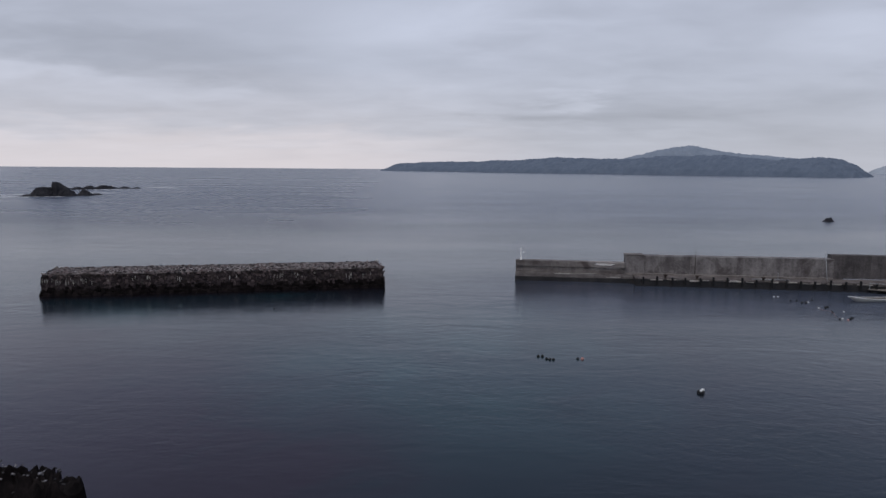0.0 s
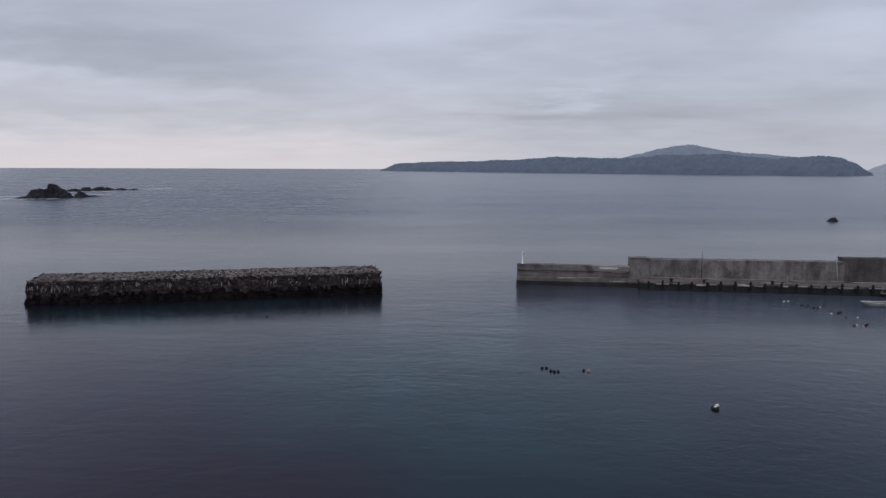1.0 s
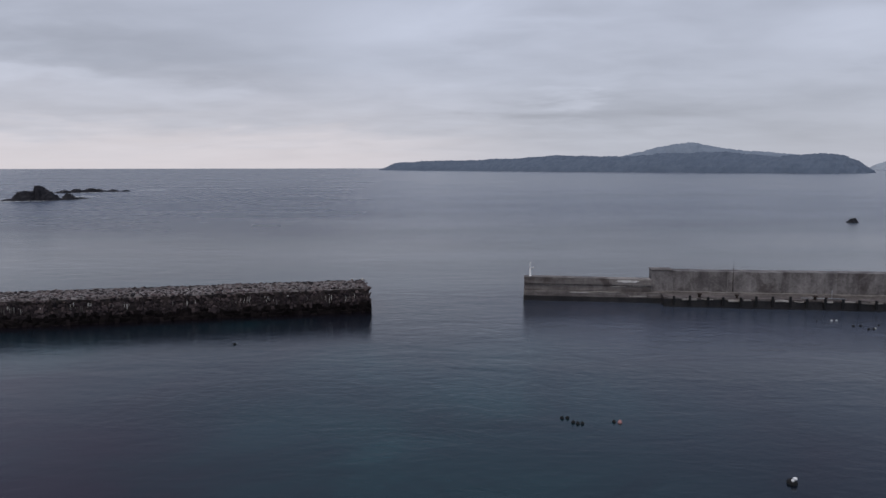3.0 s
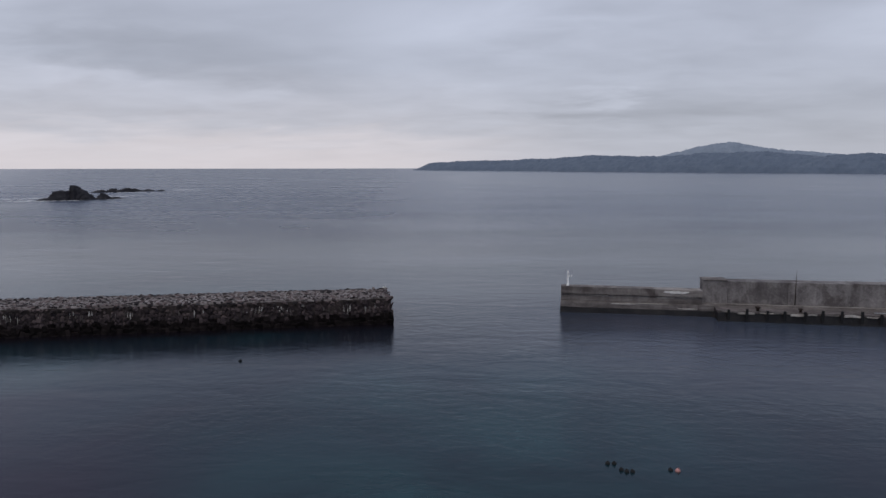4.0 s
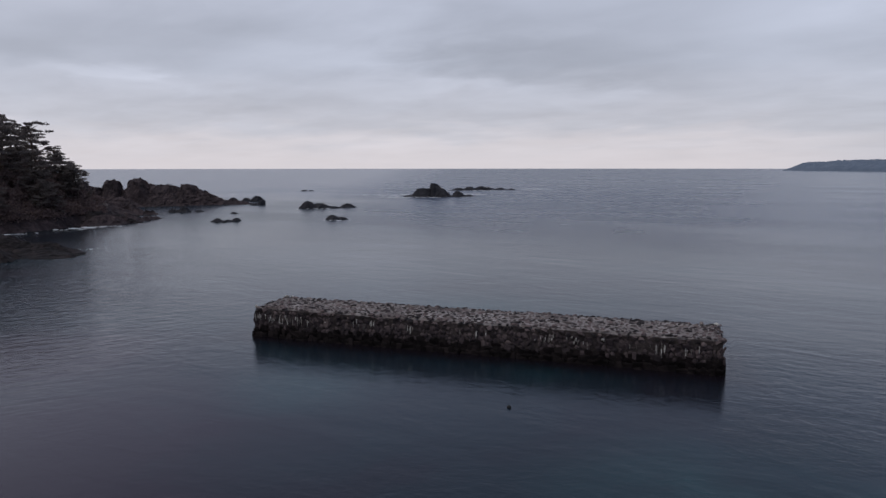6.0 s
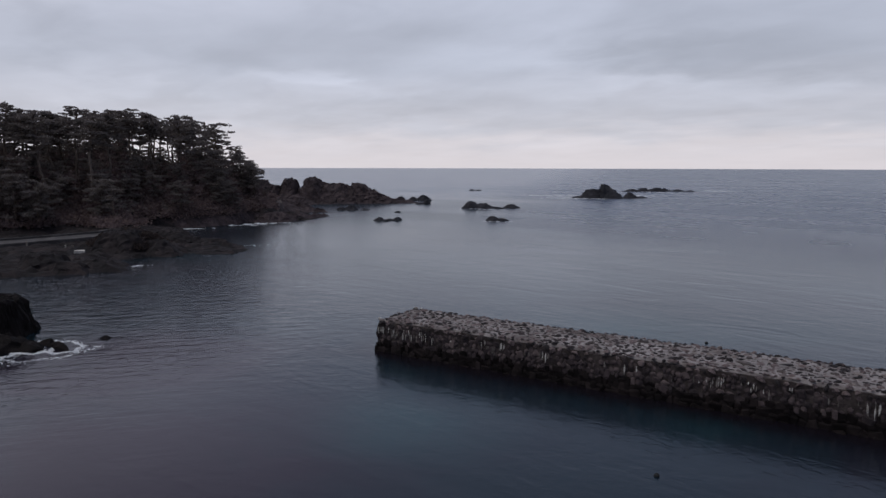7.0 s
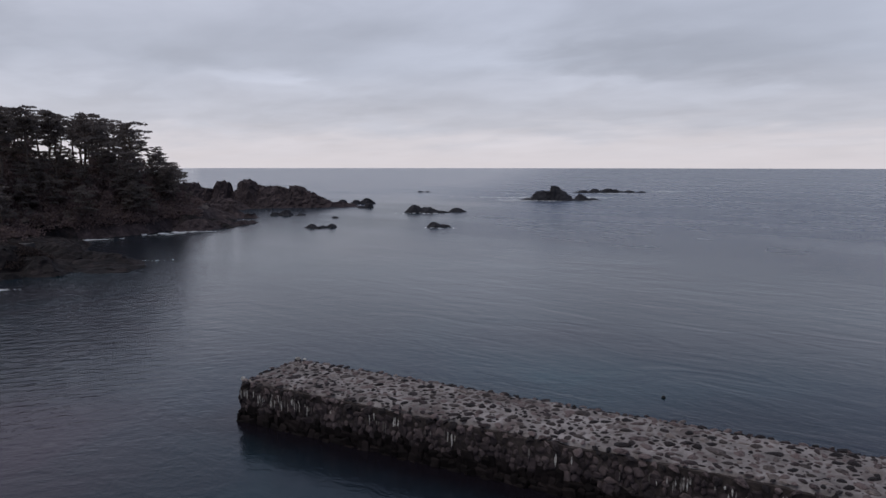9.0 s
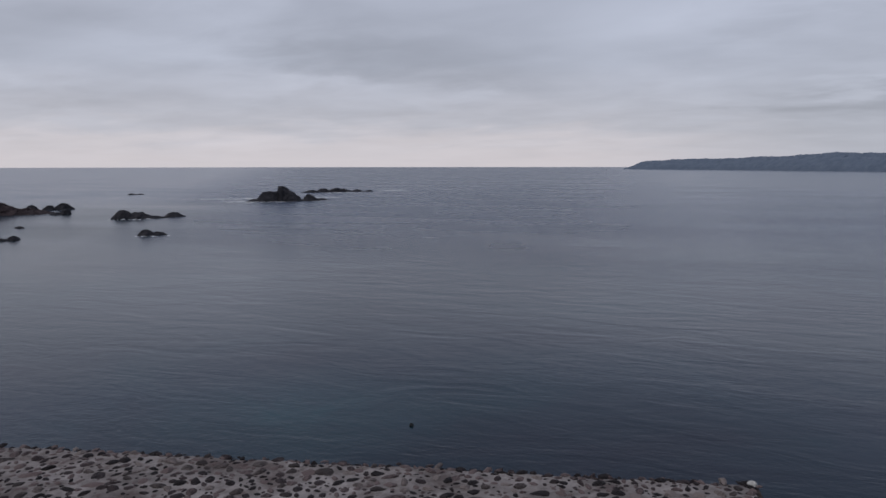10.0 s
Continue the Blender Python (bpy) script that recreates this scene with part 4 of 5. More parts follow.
# the small light at the pier's head
beacon = thing("harbour_light", PIER @ Matrix.Translation((0.75, 1.0, 2.84)), "small white harbour light on a slim post at the pier head", "beacon")
b = bmesh.new()
lathe(b, [(0.22, 0), (0.20, 0.06), (0.085, 0.10), (0.075, 1.2), (0.07, 1.22)], 12)
post = part("post", b, WHITE, beacon, "white painted steel post", True)
b = bmesh.new()
lathe(b, [(0.07, 0), (0.095, 0.05), (0.095, 0.30), (0.07, 0.40), (0.03, 0.50)], 12, Matrix.Translation((0, 0, 1.22)))
part("lantern", b, WHITE, beacon, "white lantern head", True)
b = bmesh.new()
box(b, (0.05, -0.03, 1.06), (0.42, 0.03, 1.12), 0.01)
box(b, (0.30, -0.12, 1.0), (0.42, 0.12, 1.2), 0.02)
part("bracket", b, WHITE, post, "white side box on an arm")
for k in range(6):
    b = bmesh.new()
    rod(b, (-0.12, -0.06, 0.15 + 0.16 * k), (-0.12, 0.10, 0.15 + 0.16 * k), 0.015)
    rod(b, (-0.12, 0.02, 0.15 + 0.16 * k), (0, 0.02, 0.15 + 0.16 * k), 0.012)
    part("rung", b, WHITE, post, "white step iron")

# ---------------------------------------------------------------- boat, jetty and floats


def skiff(m):
    """An open fibreglass work boat, bow towards -x."""
    boat = thing("work_skiff", m, "old white open fibreglass skiff moored beside the quay", "boat")
    L, B = 6.2, 0.8
    n = 18
    rows = []
    for i in range(n + 1):
        s = i / n
        half = B * (1 - (1 - min(1, s / 0.62)) ** 2.2) * (1 - 0.10 * max(0, s - 0.6) / 0.4)
        sheer = 0.46 + 0.50 * (1 - s) ** 3
        keel = -0.12 + 0.32 * max(0, 1 - s / 0.18) ** 2
        rows.append((L * s - 0.35 * (1 - s) ** 6, half + 0.02, sheer, keel))

    def shell(inset):
        b = bmesh.new()
        prev = None
        for x, h, top, keel in rows:
            h = max(0.015, h - inset)
            k = keel + inset
            pts = [(-h, top), (-h * 0.93, top * 0.5 + k * 0.5), (-h * 0.62, k + 0.06), (0, k), (h * 0.62, k + 0.06), (h * 0.93, top * 0.5 + k * 0.5), (h, top)]
            ring = [b.verts.new((x + inset * 0.5 + 0.9 * max(0.0, 1 - x / 1.8) ** 1.5 * max(0.0, top - z), y, z)) for y, z in pts]
            if prev:
                for q in range(6):
                    b.faces.new((prev[q], ring[q], ring[q + 1], prev[q + 1]))
            prev = ring
        b.faces.new(prev)
        bmesh.ops.recalc_face_normals(b, faces=b.faces)
        return b

    part("hull", shell(0), WHITE_OLD, boat, "chalky white hull", True)
    part("liner", shell(0.05), WOOD, boat, "grey inside of the hull", True)
    for side in (-1, 1):
        b = bmesh.new()
        for (x0, h0, t0, _), (x1, h1, t1, _) in zip(rows, rows[1:]):
            rod(b, (x0, side * h0, t0), (x1, side * h1, t1), 0.045, sides=6)
        part("gunwale", b, WHITE, boat, "white rubbing strake")
    for x in (1.6, 3.4, 5.0):
        b = bmesh.new()
        box(b, (x, -0.70, 0.30), (x + 0.28, 0.70, 0.35), 0.01)
        part("thwart", b, WOOD, boat)
    b = bmesh.new()
    box(b, (0.35, -0.32, 0.66), (1.2, 0.32, 0.72), 0.02)
    part("foredeck", b, WHITE_OLD, boat)
    b = bmesh.new()
    lathe(b, [(0.05, 0), (0.05, 0.22), (0.09, 0.25), (0.09, 0.3)], 10, Matrix.Translation((0.75, 0, 0.72)))
    part("bitt", b, GREY_STEEL, boat)
    b = bmesh.new()
    box(b, (6.15, -0.16, 0.2), (6.45, 0.16, 0.95), 0.06)
    box(b, (6.25, -0.06, -0.35), (6.38, 0.06, 0.25), 0.02)
    part("outboard", b, BLACK, boat, "dark outboard motor")
    return boat


skiff(Matrix.Translation((50.0, 85.5, -0.06)) @ pose(0, 0, 0, 0, 0, 10) @ Matrix.Diagonal((1, 1, 0.74, 1)))

# the gangway and pontoon at the end of the quay
jetty = thing("floating_jetty", Matrix.Translation((56.3, 92.4, 0)) @ pose(0, 0, 0, 0, 0, -30), "grey wooden floating jetty with a sloping gangway", "jetty")
for k in range(14):
    b = bmesh.new()
    box(b, (0.46 * k, -0.9, 0.42), (0.46 * k + 0.42, 0.9, 0.48), 0.01)
    part("plank", b, WOOD, jetty)
for x in (0.4, 3.0, 5.6):
    b = bmesh.new()
    box(b, (x, -0.8, -0.3), (x + 0.7, 0.8, 0.40), 0.08)
    part("float_block", b, BLACK, jetty, "black pontoon float")
for x in (0.15, 3.1, 6.0):
    b = bmesh.new()
    rod(b, (x, -0.85, 0.45), (x, -0.85, 1.35), 0.035)
    part("post", b, GREY_STEEL, jetty)
b = bmesh.new()
rod(b, (0.1, -0.85, 1.3), (6.1, -0.85, 1.3), 0.03)
part("handrail", b, GREY_STEEL, jetty)


def net_float(m, mat, s, label, group):
    """A moored float: an oval body with a neck and a rope eye."""
    ob = thing("net_float", m, label, "float", group)
    b = bmesh.new()
    lathe(b, [(0.10 * s, -0.45 * s), (0.42 * s, -0.30 * s), (0.50 * s, 0.02 * s), (0.47 * s, 0.30 * s), (0.30 * s, 0.50 * s), (0.12 * s, 0.56 * s)], 14)
    body = part("body", b, mat, ob, smooth=True)
    b = bmesh.new()
    lathe(b, [(0.11 * s, 0.55 * s), (0.09 * s, 0.68 * s), (0.13 * s, 0.72 * s), (0.05 * s, 0.78 * s)], 10)
    part("eye", b, mat, body, smooth=True)
    return ob


r = random.Random(4)
for x, y, kind, s in ((8.2, 58.9, 0, 0.36), (8.55, 58.9, 0, 0.36), (8.8, 58.1, 0, 0.36), (9.05, 57.9, 0, 0.36), (9.35, 57.9, 0, 0.34), (11.45, 58.2, 0, 0.34), (11.8, 58.1, 2, 0.38)):
    net_float(Matrix.Translation((x, y, 0.0)) @ pose(0, 0, 0, r.uniform(-14, 14), r.uniform(-14, 14), r.uniform(0, 360)), (BLACK, WHITE_OLD, ORANGE)[kind], s * 0.74,
              ("black plastic net float on calm water", "white plastic net float on calm water", "faded orange net float on calm water")[kind], "floats in the basin")
for x, y, kind, s in ((41.9, 88.6, 1, 0.42), (42.5, 88.7, 1, 0.42), (40.2, 88.3, 0, 0.3), (42.8, 86.0, 0, 0.4), (43.5, 86.0, 0, 0.4), (43.5, 84.6, 0, 0.42), (44.0, 84.6, 0, 0.4), (44.4, 85.0, 1, 0.42),
                      (45.6, 86.4, 0, 0.3), (43.8, 81.4, 1, 0.46), (44.7, 81.6, 0, 0.45), (45.1, 82.0, 0, 0.45), (44.2, 79.2, 0, 0.34), (45.6, 79.4, 1, 0.4), (43.3, 75.6, 1, 0.4), (43.6, 75.0, 2, 0.3),
                      (44.2, 75.6, 0, 0.42), (44.5, 75.8, 0, 0.4), (42.9, 75.4, 0, 0.32)):
    net_float(Matrix.Translation((x, y - 0.4, -0.03)) @ pose(0, 0, 0, r.uniform(-25, 25), r.uniform(-25, 25), r.uniform(0, 360)), (BLACK, WHITE_OLD, ORANGE)[kind], s * (0.62 if kind == 1 else 0.8),
              ("black plastic net float on calm water", "white plastic net float on calm water", "faded orange net float on calm water")[kind], "floats beside the boat")
for x, y in ((-18.95, 78.3), (-29.3, 107.2)):
    net_float(Matrix.Translation((x, y, 0.0)) @ pose(0, 0, 0, 35, 10, 40), BLACK, 0.3, "single dark float low in the water", "")
cord = bpy.data.curves.new("float_rope", "CURVE")
cord.dimensions, cord.bevel_depth, cord.bevel_resolution = "3D", 0.009, 2
line = cord.splines.new("NURBS")
pts = [(42.9, 75.1), (43.2, 76.6), (43.9, 77.8), (44.3, 78.7), (43.6, 79.7), (43.8, 80.9)]
line.points.add(len(pts) - 1)
for q, (x, y) in zip(line.points, pts):
    q.co = (x, y, 0.03, 1)
line.use_endpoint_u = True
rope_me = bpy.data.meshes.new_from_object(new("rope_source", cord))
bpy.data.objects.remove(bpy.data.objects["rope_source"])
rope_me.materials.append(ROPE)
tagged(new("mooring_rope", rope_me), "faded orange rope drifting between the floats", "rope")

buoy = thing("mooring_buoy", Matrix.Translation((18.6, 49.3, 0)) @ pose(0, 0, 0, 8, -6, 20) @ Matrix.Scale(0.78, 4), "black drum mooring buoy with a white float lashed on", "buoy")
b = bmesh.new()
lathe(b, [(0.18, -0.3), (0.30, -0.24), (0.33, 0.0), (0.33, 0.16), (0.28, 0.24), (0.12, 0.27)], 18)
drum = part("drum", b, BLACK, buoy, "black rubber drum", True)
b = bmesh.new()
lathe(b, [(0.04, -0.15), (0.11, -0.09), (0.13, 0.0), (0.11, 0.09), (0.04, 0.15)], 14, Matrix.Translation((0.16, -0.05, 0.33)) @ pose(0, 0, 0, 70, 0, 30))
part("float_ball", b, WHITE, buoy, "white float on top", True)
b = bmesh.new()
lathe(b, [(0.03, -0.12), (0.09, -0.07), (0.105, 0.0), (0.09, 0.07), (0.03, 0.12)], 14, Matrix.Translation((-0.10, -0.12, 0.31)) @ pose(0, 0, 0, 80, 0, -20))
part("float_ball", b, WHITE, buoy, "white float on top", True)
b = bmesh.new()
lathe(b, [(0.34, 0.02), (0.355, 0.04), (0.355, 0.08), (0.34, 0.10)], 18)
part("lashing", b, BLACK, drum, "dark rope lashing")

# ---------------------------------------------------------------- rocks in the sea
A = 31.0
crag("rocky_islet", Matrix.Translation((-195.5, 354.5, 0)) @ pose(0, 0, 0, 0, 0, A),
     [(-4.6, 0, 6.0, 5, 4.4, 0.35, 0.1), (-10.0, -1, 4, 3, 1.2, 0.8), (6.0, 0, 5.9, 6, 6.4, 0.8, -0.5), (1.8, 0, 2.8, 4.5, 7.2, 0.5, -0.2), (15, 2, 4.5, 4, 2.9, 0.8, -0.2), (20, 6, 4, 3, 1.0, 0.8)],
     0.4, 4.0, HAZED_SEA_ROCK, "dark jagged rocky islet with a steep peak ringed by foam", "sea rocks", 0.2, 0.5, 0.8)
crag("sea_rock", Matrix.Translation((-227, 460, 0)) @ pose(0, 0, 0, 0, 0, 26), [(-9, -6, 6, 3, 1.6, 0.8), (-2, -2, 5, 3, 2.4, 0.7), (4, 1, 7, 3, 2.6, 0.9, 0.3), (8, 3, 4, 3, 1.9, 0.9)], 0.55, 7.0, HAZED_SEA_ROCK,
     "low dark rock ledge awash", "sea rocks")
crag("sea_rock", Matrix.Translation((-214, 473.5, 0)) @ pose(0, 0, 0, 0, 0, 24), [(-6, 0, 5.5, 3, 2.0, 0.9, -0.3), (0.5, 0, 5, 3, 1.5, 0.9), (8, 0, 3.4, 2.4, 1.2, 0.9, 0.2)], 0.55, 12.0, HAZED_SEA_ROCK, "low dark rock ledge awash", "sea rocks")
crag("sea_rock", Matrix.Translation((-181, 248, 0)) @ pose(0, 0, 0, 0, 0, 40), [(-4.0, 0, 3.8, 3.6, 2.5, 0.5), (0.5, 0, 5, 3.6, 1.9, 0.7), (5.0, -1.5, 4.5, 2.2, 0.8, 0.8)], 0.3, 15.0, HAZED_SEA_ROCK, "flat-topped dark rock in the sea", "sea rocks")
crag("sea_rock", Matrix.Translation((-174, 257.5, 0)) @ pose(0, 0, 0, 0, 0, 40), [(0, 0, 3.2, 2.6, 1.4, 0.7)], 0.28, 19.0, HAZED_SEA_ROCK, "small dark rounded rock in the sea", "sea rocks")
crag("sea_rock", Matrix.Translation((-137, 204.5, 0)) @ pose(0, 0, 0, 0, 0, 40), [(-0.7, 0, 2.3, 2.2, 1.3, 0.6), (1.8, 0, 2, 1.6, 0.8, 0.7)], 0.22, 23.0, HAZED_SEA_ROCK, "small dark arched rock in the sea", "sea rocks")
crag("sea_rock", Matrix.Translation((-159.5, 182.0, 0)) @ pose(0, 0, 0, 0, 0, 48), [(-2.4, 0, 2.0, 1.4, 1.0, 0.7), (0.4, 0, 2.4, 1.2, 0.6, 0.8), (2.9, 1.0, 1.8, 1.2, 1.0, 0.7), (-0.8, -2.8, 1.6, 0.7, 0.5, 0.8)], 0.24, 27.0, HAZED_SEA_ROCK, "ragged low rock awash", "sea rocks")
crag("sea_rock", Matrix.Translation((-206, 204.2, 0)) @ pose(0, 0, 0, 0, 0, 48), [(-2.8, 0, 2.2, 1.8, 1.2, 0.7), (0.8, 0, 2.4, 1.8, 1.9, 0.7), (5.6, 0, 2.0, 1.2, 0.7, 0.8)], 0.28, 31.0, HAZED_SEA_ROCK, "low dark rocks off the point", "sea rocks")
crag("sea_rock", Matrix.Translation((120.6, 221, 0)), [(0, 0, 1.5, 1.6, 1.15, 0.5), (-0.5, 0, 1.6, 1.5, 0.7, 0.6)], 0.22, 35.0, HAZED_SEA_ROCK, "small dark rock alone in the open sea", "sea rocks")
crag("sea_rock", Matrix.Translation((-184.4, 208.6, 0)), [(0, 0, 1.6, 1.0, 0.55, 0.7)], 0.2, 37.0, HAZED_SEA_ROCK, "small low rock awash off the point", "sea rocks")
crag("sea_rock", Matrix.Translation((-313, 391, 0)) @ pose(0, 0, 0, 0, 0, 38), [(-2, 0, 2.6, 1.6, 0.7, 0.7), (2.4, 0, 2.4, 1.4, 0.6, 0.7)], 0.3, 38.0, HAZED_SEA_ROCK, "thin rock ledge awash in the open sea", "sea rocks")
crag("cape_rock", Matrix.Translation((-245, 232, 0)) @ pose(0, 0, 0, 0, 0, 54),
     [(-37, 6, 11, 12, 9.6, 0.6), (-23.5, 5, 6.0, 8, 9.8, 0.45, 0.05), (-12.0, 6, 9, 10, 10.3, 0.65, -0.1), (-17, 6, 6, 9, 6.4, 0.5), (-30, 6, 6, 9, 7.6, 0.5), (-4, 6, 17, 11, 8.3, 0.75), (7, 4, 12, 9, 8.0, 0.75), (14, 2, 11, 7, 5.8, 0.85, -0.25), (21, 1, 11, 6, 2.6, 0.9, -0.3),
      (0, 2, 26, 6.5, 2.0, 0.8), (-22, -5, 11, 7.5, 4.0, 0.7)], 0.5, 41.0, ROCK, "rugged dark rocky cape with bare boulders", "", 0.22, 0.8, 1.5)
crag("sea_rock", Matrix.Translation((-243, 269, 0)) @ pose(0, 0, 0, 0, 0, 54), [(-5, 0, 2.6, 2.4, 1.8, 0.6), (1, 1, 2.6, 2.4, 1.5, 0.6), (6, 1, 3.6, 2.4, 2.4, 0.6)], 0.3, 44.0, HAZED_SEA_ROCK, "broken rocks at the tip of the cape", "sea rocks")
crag("sea_rock", Matrix.Translation((-217.5, 253, 0)) @ pose(0, 0, 0, 0, 0, 54), [(0.5, 0, 2.2, 1.8, 1.9, 0.6, 0.2), (-2, -1, 2.6, 1.6, 0.8, 0.8)], 0.35, 46.0, HAZED_SEA_ROCK, "dark pointed rock off the cape", "sea rocks")
for x, y, lobes, seed in ((-121, 79, [(0, 0, 6, 4, 2.6, 0.45), (5, 1, 4, 3, 1.6, 0.5)], 61), (-117, 85.5, [(0, 0, 6, 3, 1.5, 0.5), (-6, 0, 5, 3, 1.3, 0.6)], 63), (-134, 96, [(0, 0, 7, 6, 4.2, 0.45), (6, 3, 6, 4, 2.4, 0.6)], 65),
                          (-141, 108, [(0, 0, 10, 6, 3.0, 0.6), (9, 3, 6, 4, 1.6, 0.6)], 67), (-131, 72, [(0, 0, 7, 4, 2.0, 0.5)], 69), (-187, 157, [(0, 0, 9, 7, 3.4, 0.6), (3, 8, 7, 4, 2.0, 0.7), (2, 15, 5, 3, 1.4, 0.7)], 71)):
    crag("shore_rock", Matrix.Translation((x, y, 0)) @ pose(0, 0, 0, 0, 0, 12), lobes, 0.4, float(seed), SHELF_ROCK, "dark weathered rock on the headland's shore", "shore rocks", 0.3, 0.5)
# two low spits that run out from the foot of the hill
crag("shore_rock", Matrix.Translation((-182.5, 168, 0)) @ pose(0, 0, 0, 0, 0, 109), [(-10, 2, 8, 5, 2.6, 0.6), (-1, 0.5, 7, 2.8, 1.9, 0.65, -0.2), (6, 0, 5, 1.8, 1.2, 0.7), (11, 0.3, 3.2, 1.2, 0.8, 0.7)], 0.3, 73.0, ROCK, "long low dark rock spit below the wooded hill", "shore rocks", 0.4, 0.5)
crag("shore_rock", Matrix.Translation((-212, 186, 0)) @ pose(0, 0, 0, 0, 0, 40), [(-6, 0, 8, 6, 4.2, 0.6), (2, -1, 5.5, 3.6, 3.0, 0.65, -0.2), (7.5, -0.5, 3.6, 2.0, 1.5, 0.7)], 0.35, 75.0, ROCK, "dark broken rock spit below the wooded hill", "shore rocks", 0.35, 0.5)
crag("shore_rock", Matrix.Translation((-76.6, 59.6, 0)), [(-1.9, -0.3, 4.8, 6.2, 3.5, 0.06), (4.0, 1.6, 2.6, 2.6, 1.2, 0.5), (6.0, 3.6, 1.6, 0.8, 0.7, 0.7), (7.3, 5.6, 1.9, 0.6, 0.6, 0.7), (5.6, 5.0, 1.2, 0.6, 0.5, 0.7), (3, -5, 5, 4, 1.6, 0.5)], 0.2, 51.0, WET_STONE,
     "steep black rock washed by surf", "", 0.4, 0.45)
crag("shore_rock", Matrix.Translation((-69.8, 69.3, 0)), [(0, 0, 0.9, 0.6, 0.3, 0.7)], 0.12, 53.0, WET_STONE, "small black rock awash beside the surf", "", 0.6, 0.1)
LEDGE = [(-4.2, -0.1, 9.6, 1.0, 1.75, 0.05), (6.0, -0.1, 1.7, 0.9, 1.42, 0.10), (7.3, 0.0, 0.75, 0.7, 1.05, 0.15), (-3.0, -2.6, 11.5, 3.4, 0.45, 0.3)]
crag("shore_ledge", Matrix.Translation((-25, 32.0, 0)), LEDGE, 0.12, 57.0, WET_STONE, "black broken rock ledge with pale rubble on its top", "", 0.9, 0.22, 1.3)
ledge_blocks, chips = shards(LEDGE, 57.0), []
for _ in range(420):
    x, y, q = r.uniform(-33.5, -17.7), 32.0 + r.gauss(0.2, 0.42), r.uniform(0.05, 0.17)
    z = crag_height(x + 25, y - 32, ledge_blocks, 57.0, 0.9, 1.3)
    if z > 0.7:
        chips.append((r.choice(WET_MESHES), Matrix.Translation((x, y, z)) @ pose(0, 0, 0, r.uniform(-30, 30), r.uniform(-30, 30), r.uniform(0, 360)) @ Matrix.Diagonal((q * 1.4, q * 0.8, q * 0.7, 1))))
ob = joined("rubble", chips, CHIP, None, "pale broken stones lying on the black ledge")
tagged(ob, "pale broken stones lying on the black ledge", "rubble", kind="stuff")


def surf_ring(arcs, seed, label):
    """Lacy surf that clings to the foot of a rock: arcs of (x, y, rx, ry, from, to, count), angles in degrees."""
    rng = random.Random(seed)
    verts, faces = [], []
    for x, y, rx, ry, a0, a1, count in arcs:
        for _ in range(count):
            a = radians(rng.uniform(a0, a1))
            off = 1 + abs(rng.gauss(0, 0.16)) + 0.10 * math.sin(a * 7 + x)
            cx, cy = x + rx * off * math.cos(a), y + ry * off * math.sin(a)
            r, turn, stretch = rng.uniform(0.015, 0.085), a + math.pi / 2 + rng.gauss(0, 0.5), rng.uniform(1, 3.5)
            base, k = len(verts), 7
            for q in range(k):
                ang = 2 * math.pi * q / k
                rr = r * rng.uniform(0.5, 1.2)
                pu, pv = rr * stretch * math.cos(ang), rr * math.sin(ang)
                verts.append((cx + pu * math.cos(turn) - pv * math.sin(turn), cy + pu * math.sin(turn) + pv * math.cos(turn), 0.015 + 0.02 * rng.random()))
            faces.append(tuple(range(base, base + k)))
    ob = new("foam", pydata("foam", verts, faces, FOAM))
    return tagged(ob, label, "foam", kind="stuff")


surf_ring([(-72.4, 61.4, 3.0, 2.9, -80, 40, 420), (-70.4, 63.4, 1.9, 1.4, -80, 60, 330), (-69.3, 65.2, 2.2, 1.4, -80, 190, 700), (-71.2, 64.5, 1.2, 0.9, 40, 200, 120), (-73.6, 54.6, 5.2, 4.2, -70, 30, 380), (-68.2, 64.0, 2.2, 3.4, -90, 70, 240)], 1, "white lacy surf round the foot of the black rock")
foam_patch("foam", [(-206, 346, 12, 5.0, 31, 420), (-193, 350, 10, 3.0, 31, 90), (-232, 362, 16, 4.0, 20, 320), (-222, 372, 8, 4.0, 25, 160), (-183, 366, 7, 5.0, 31, 160), (-192, 396, 7, 6.0, 31, 160), (-214, 455, 16, 5, 25, 160), (-199, 502, 10, 7, 22, 420), (-178, 243, 8, 1.6, 40, 60), (-135, 202, 4, 1.2, 40, 30)], 2, "white foam lines round the islet")
foam_patch("foam", [(-175, 149, 8, 2.6, 85, 130), (-173, 126, 8, 1.0, 78, 90), (-185, 167, 7, 1.0, 80, 60), (-174.5, 125.5, 5, 0.8, 70, 90), (-130, 116, 5, 0.6, 75, 50), (-116, 91, 2.6, 0.9, 60, 30)], 3, "thin foam along the rocky shore")

# ---------------------------------------------------------------- headland
HILL = [(-232, 70, 62, 80, 19.0, 0.75), (-222, 128, 46, 46, 18.0, 0.6), (-217, 152, 34, 28, 13.5, 0.6), (-214, 171, 19, 16, 6.0, 0.7),
        (-201, 163, 15, 13, 3.0, 0.8)]
SHELF = [(-150, 78, 38, 16, 1.9, 0.35), (-150, 98, 26, 18, 1.7, 0.4), (-172, 108, 26, 15, 2.6, 0.5), (-133, 110, 12, 8, 0.8, 0.6), (-122, 84, 10, 7, 0.9, 0.5), (-160, 55, 40, 20, 2.4, 0.4)]


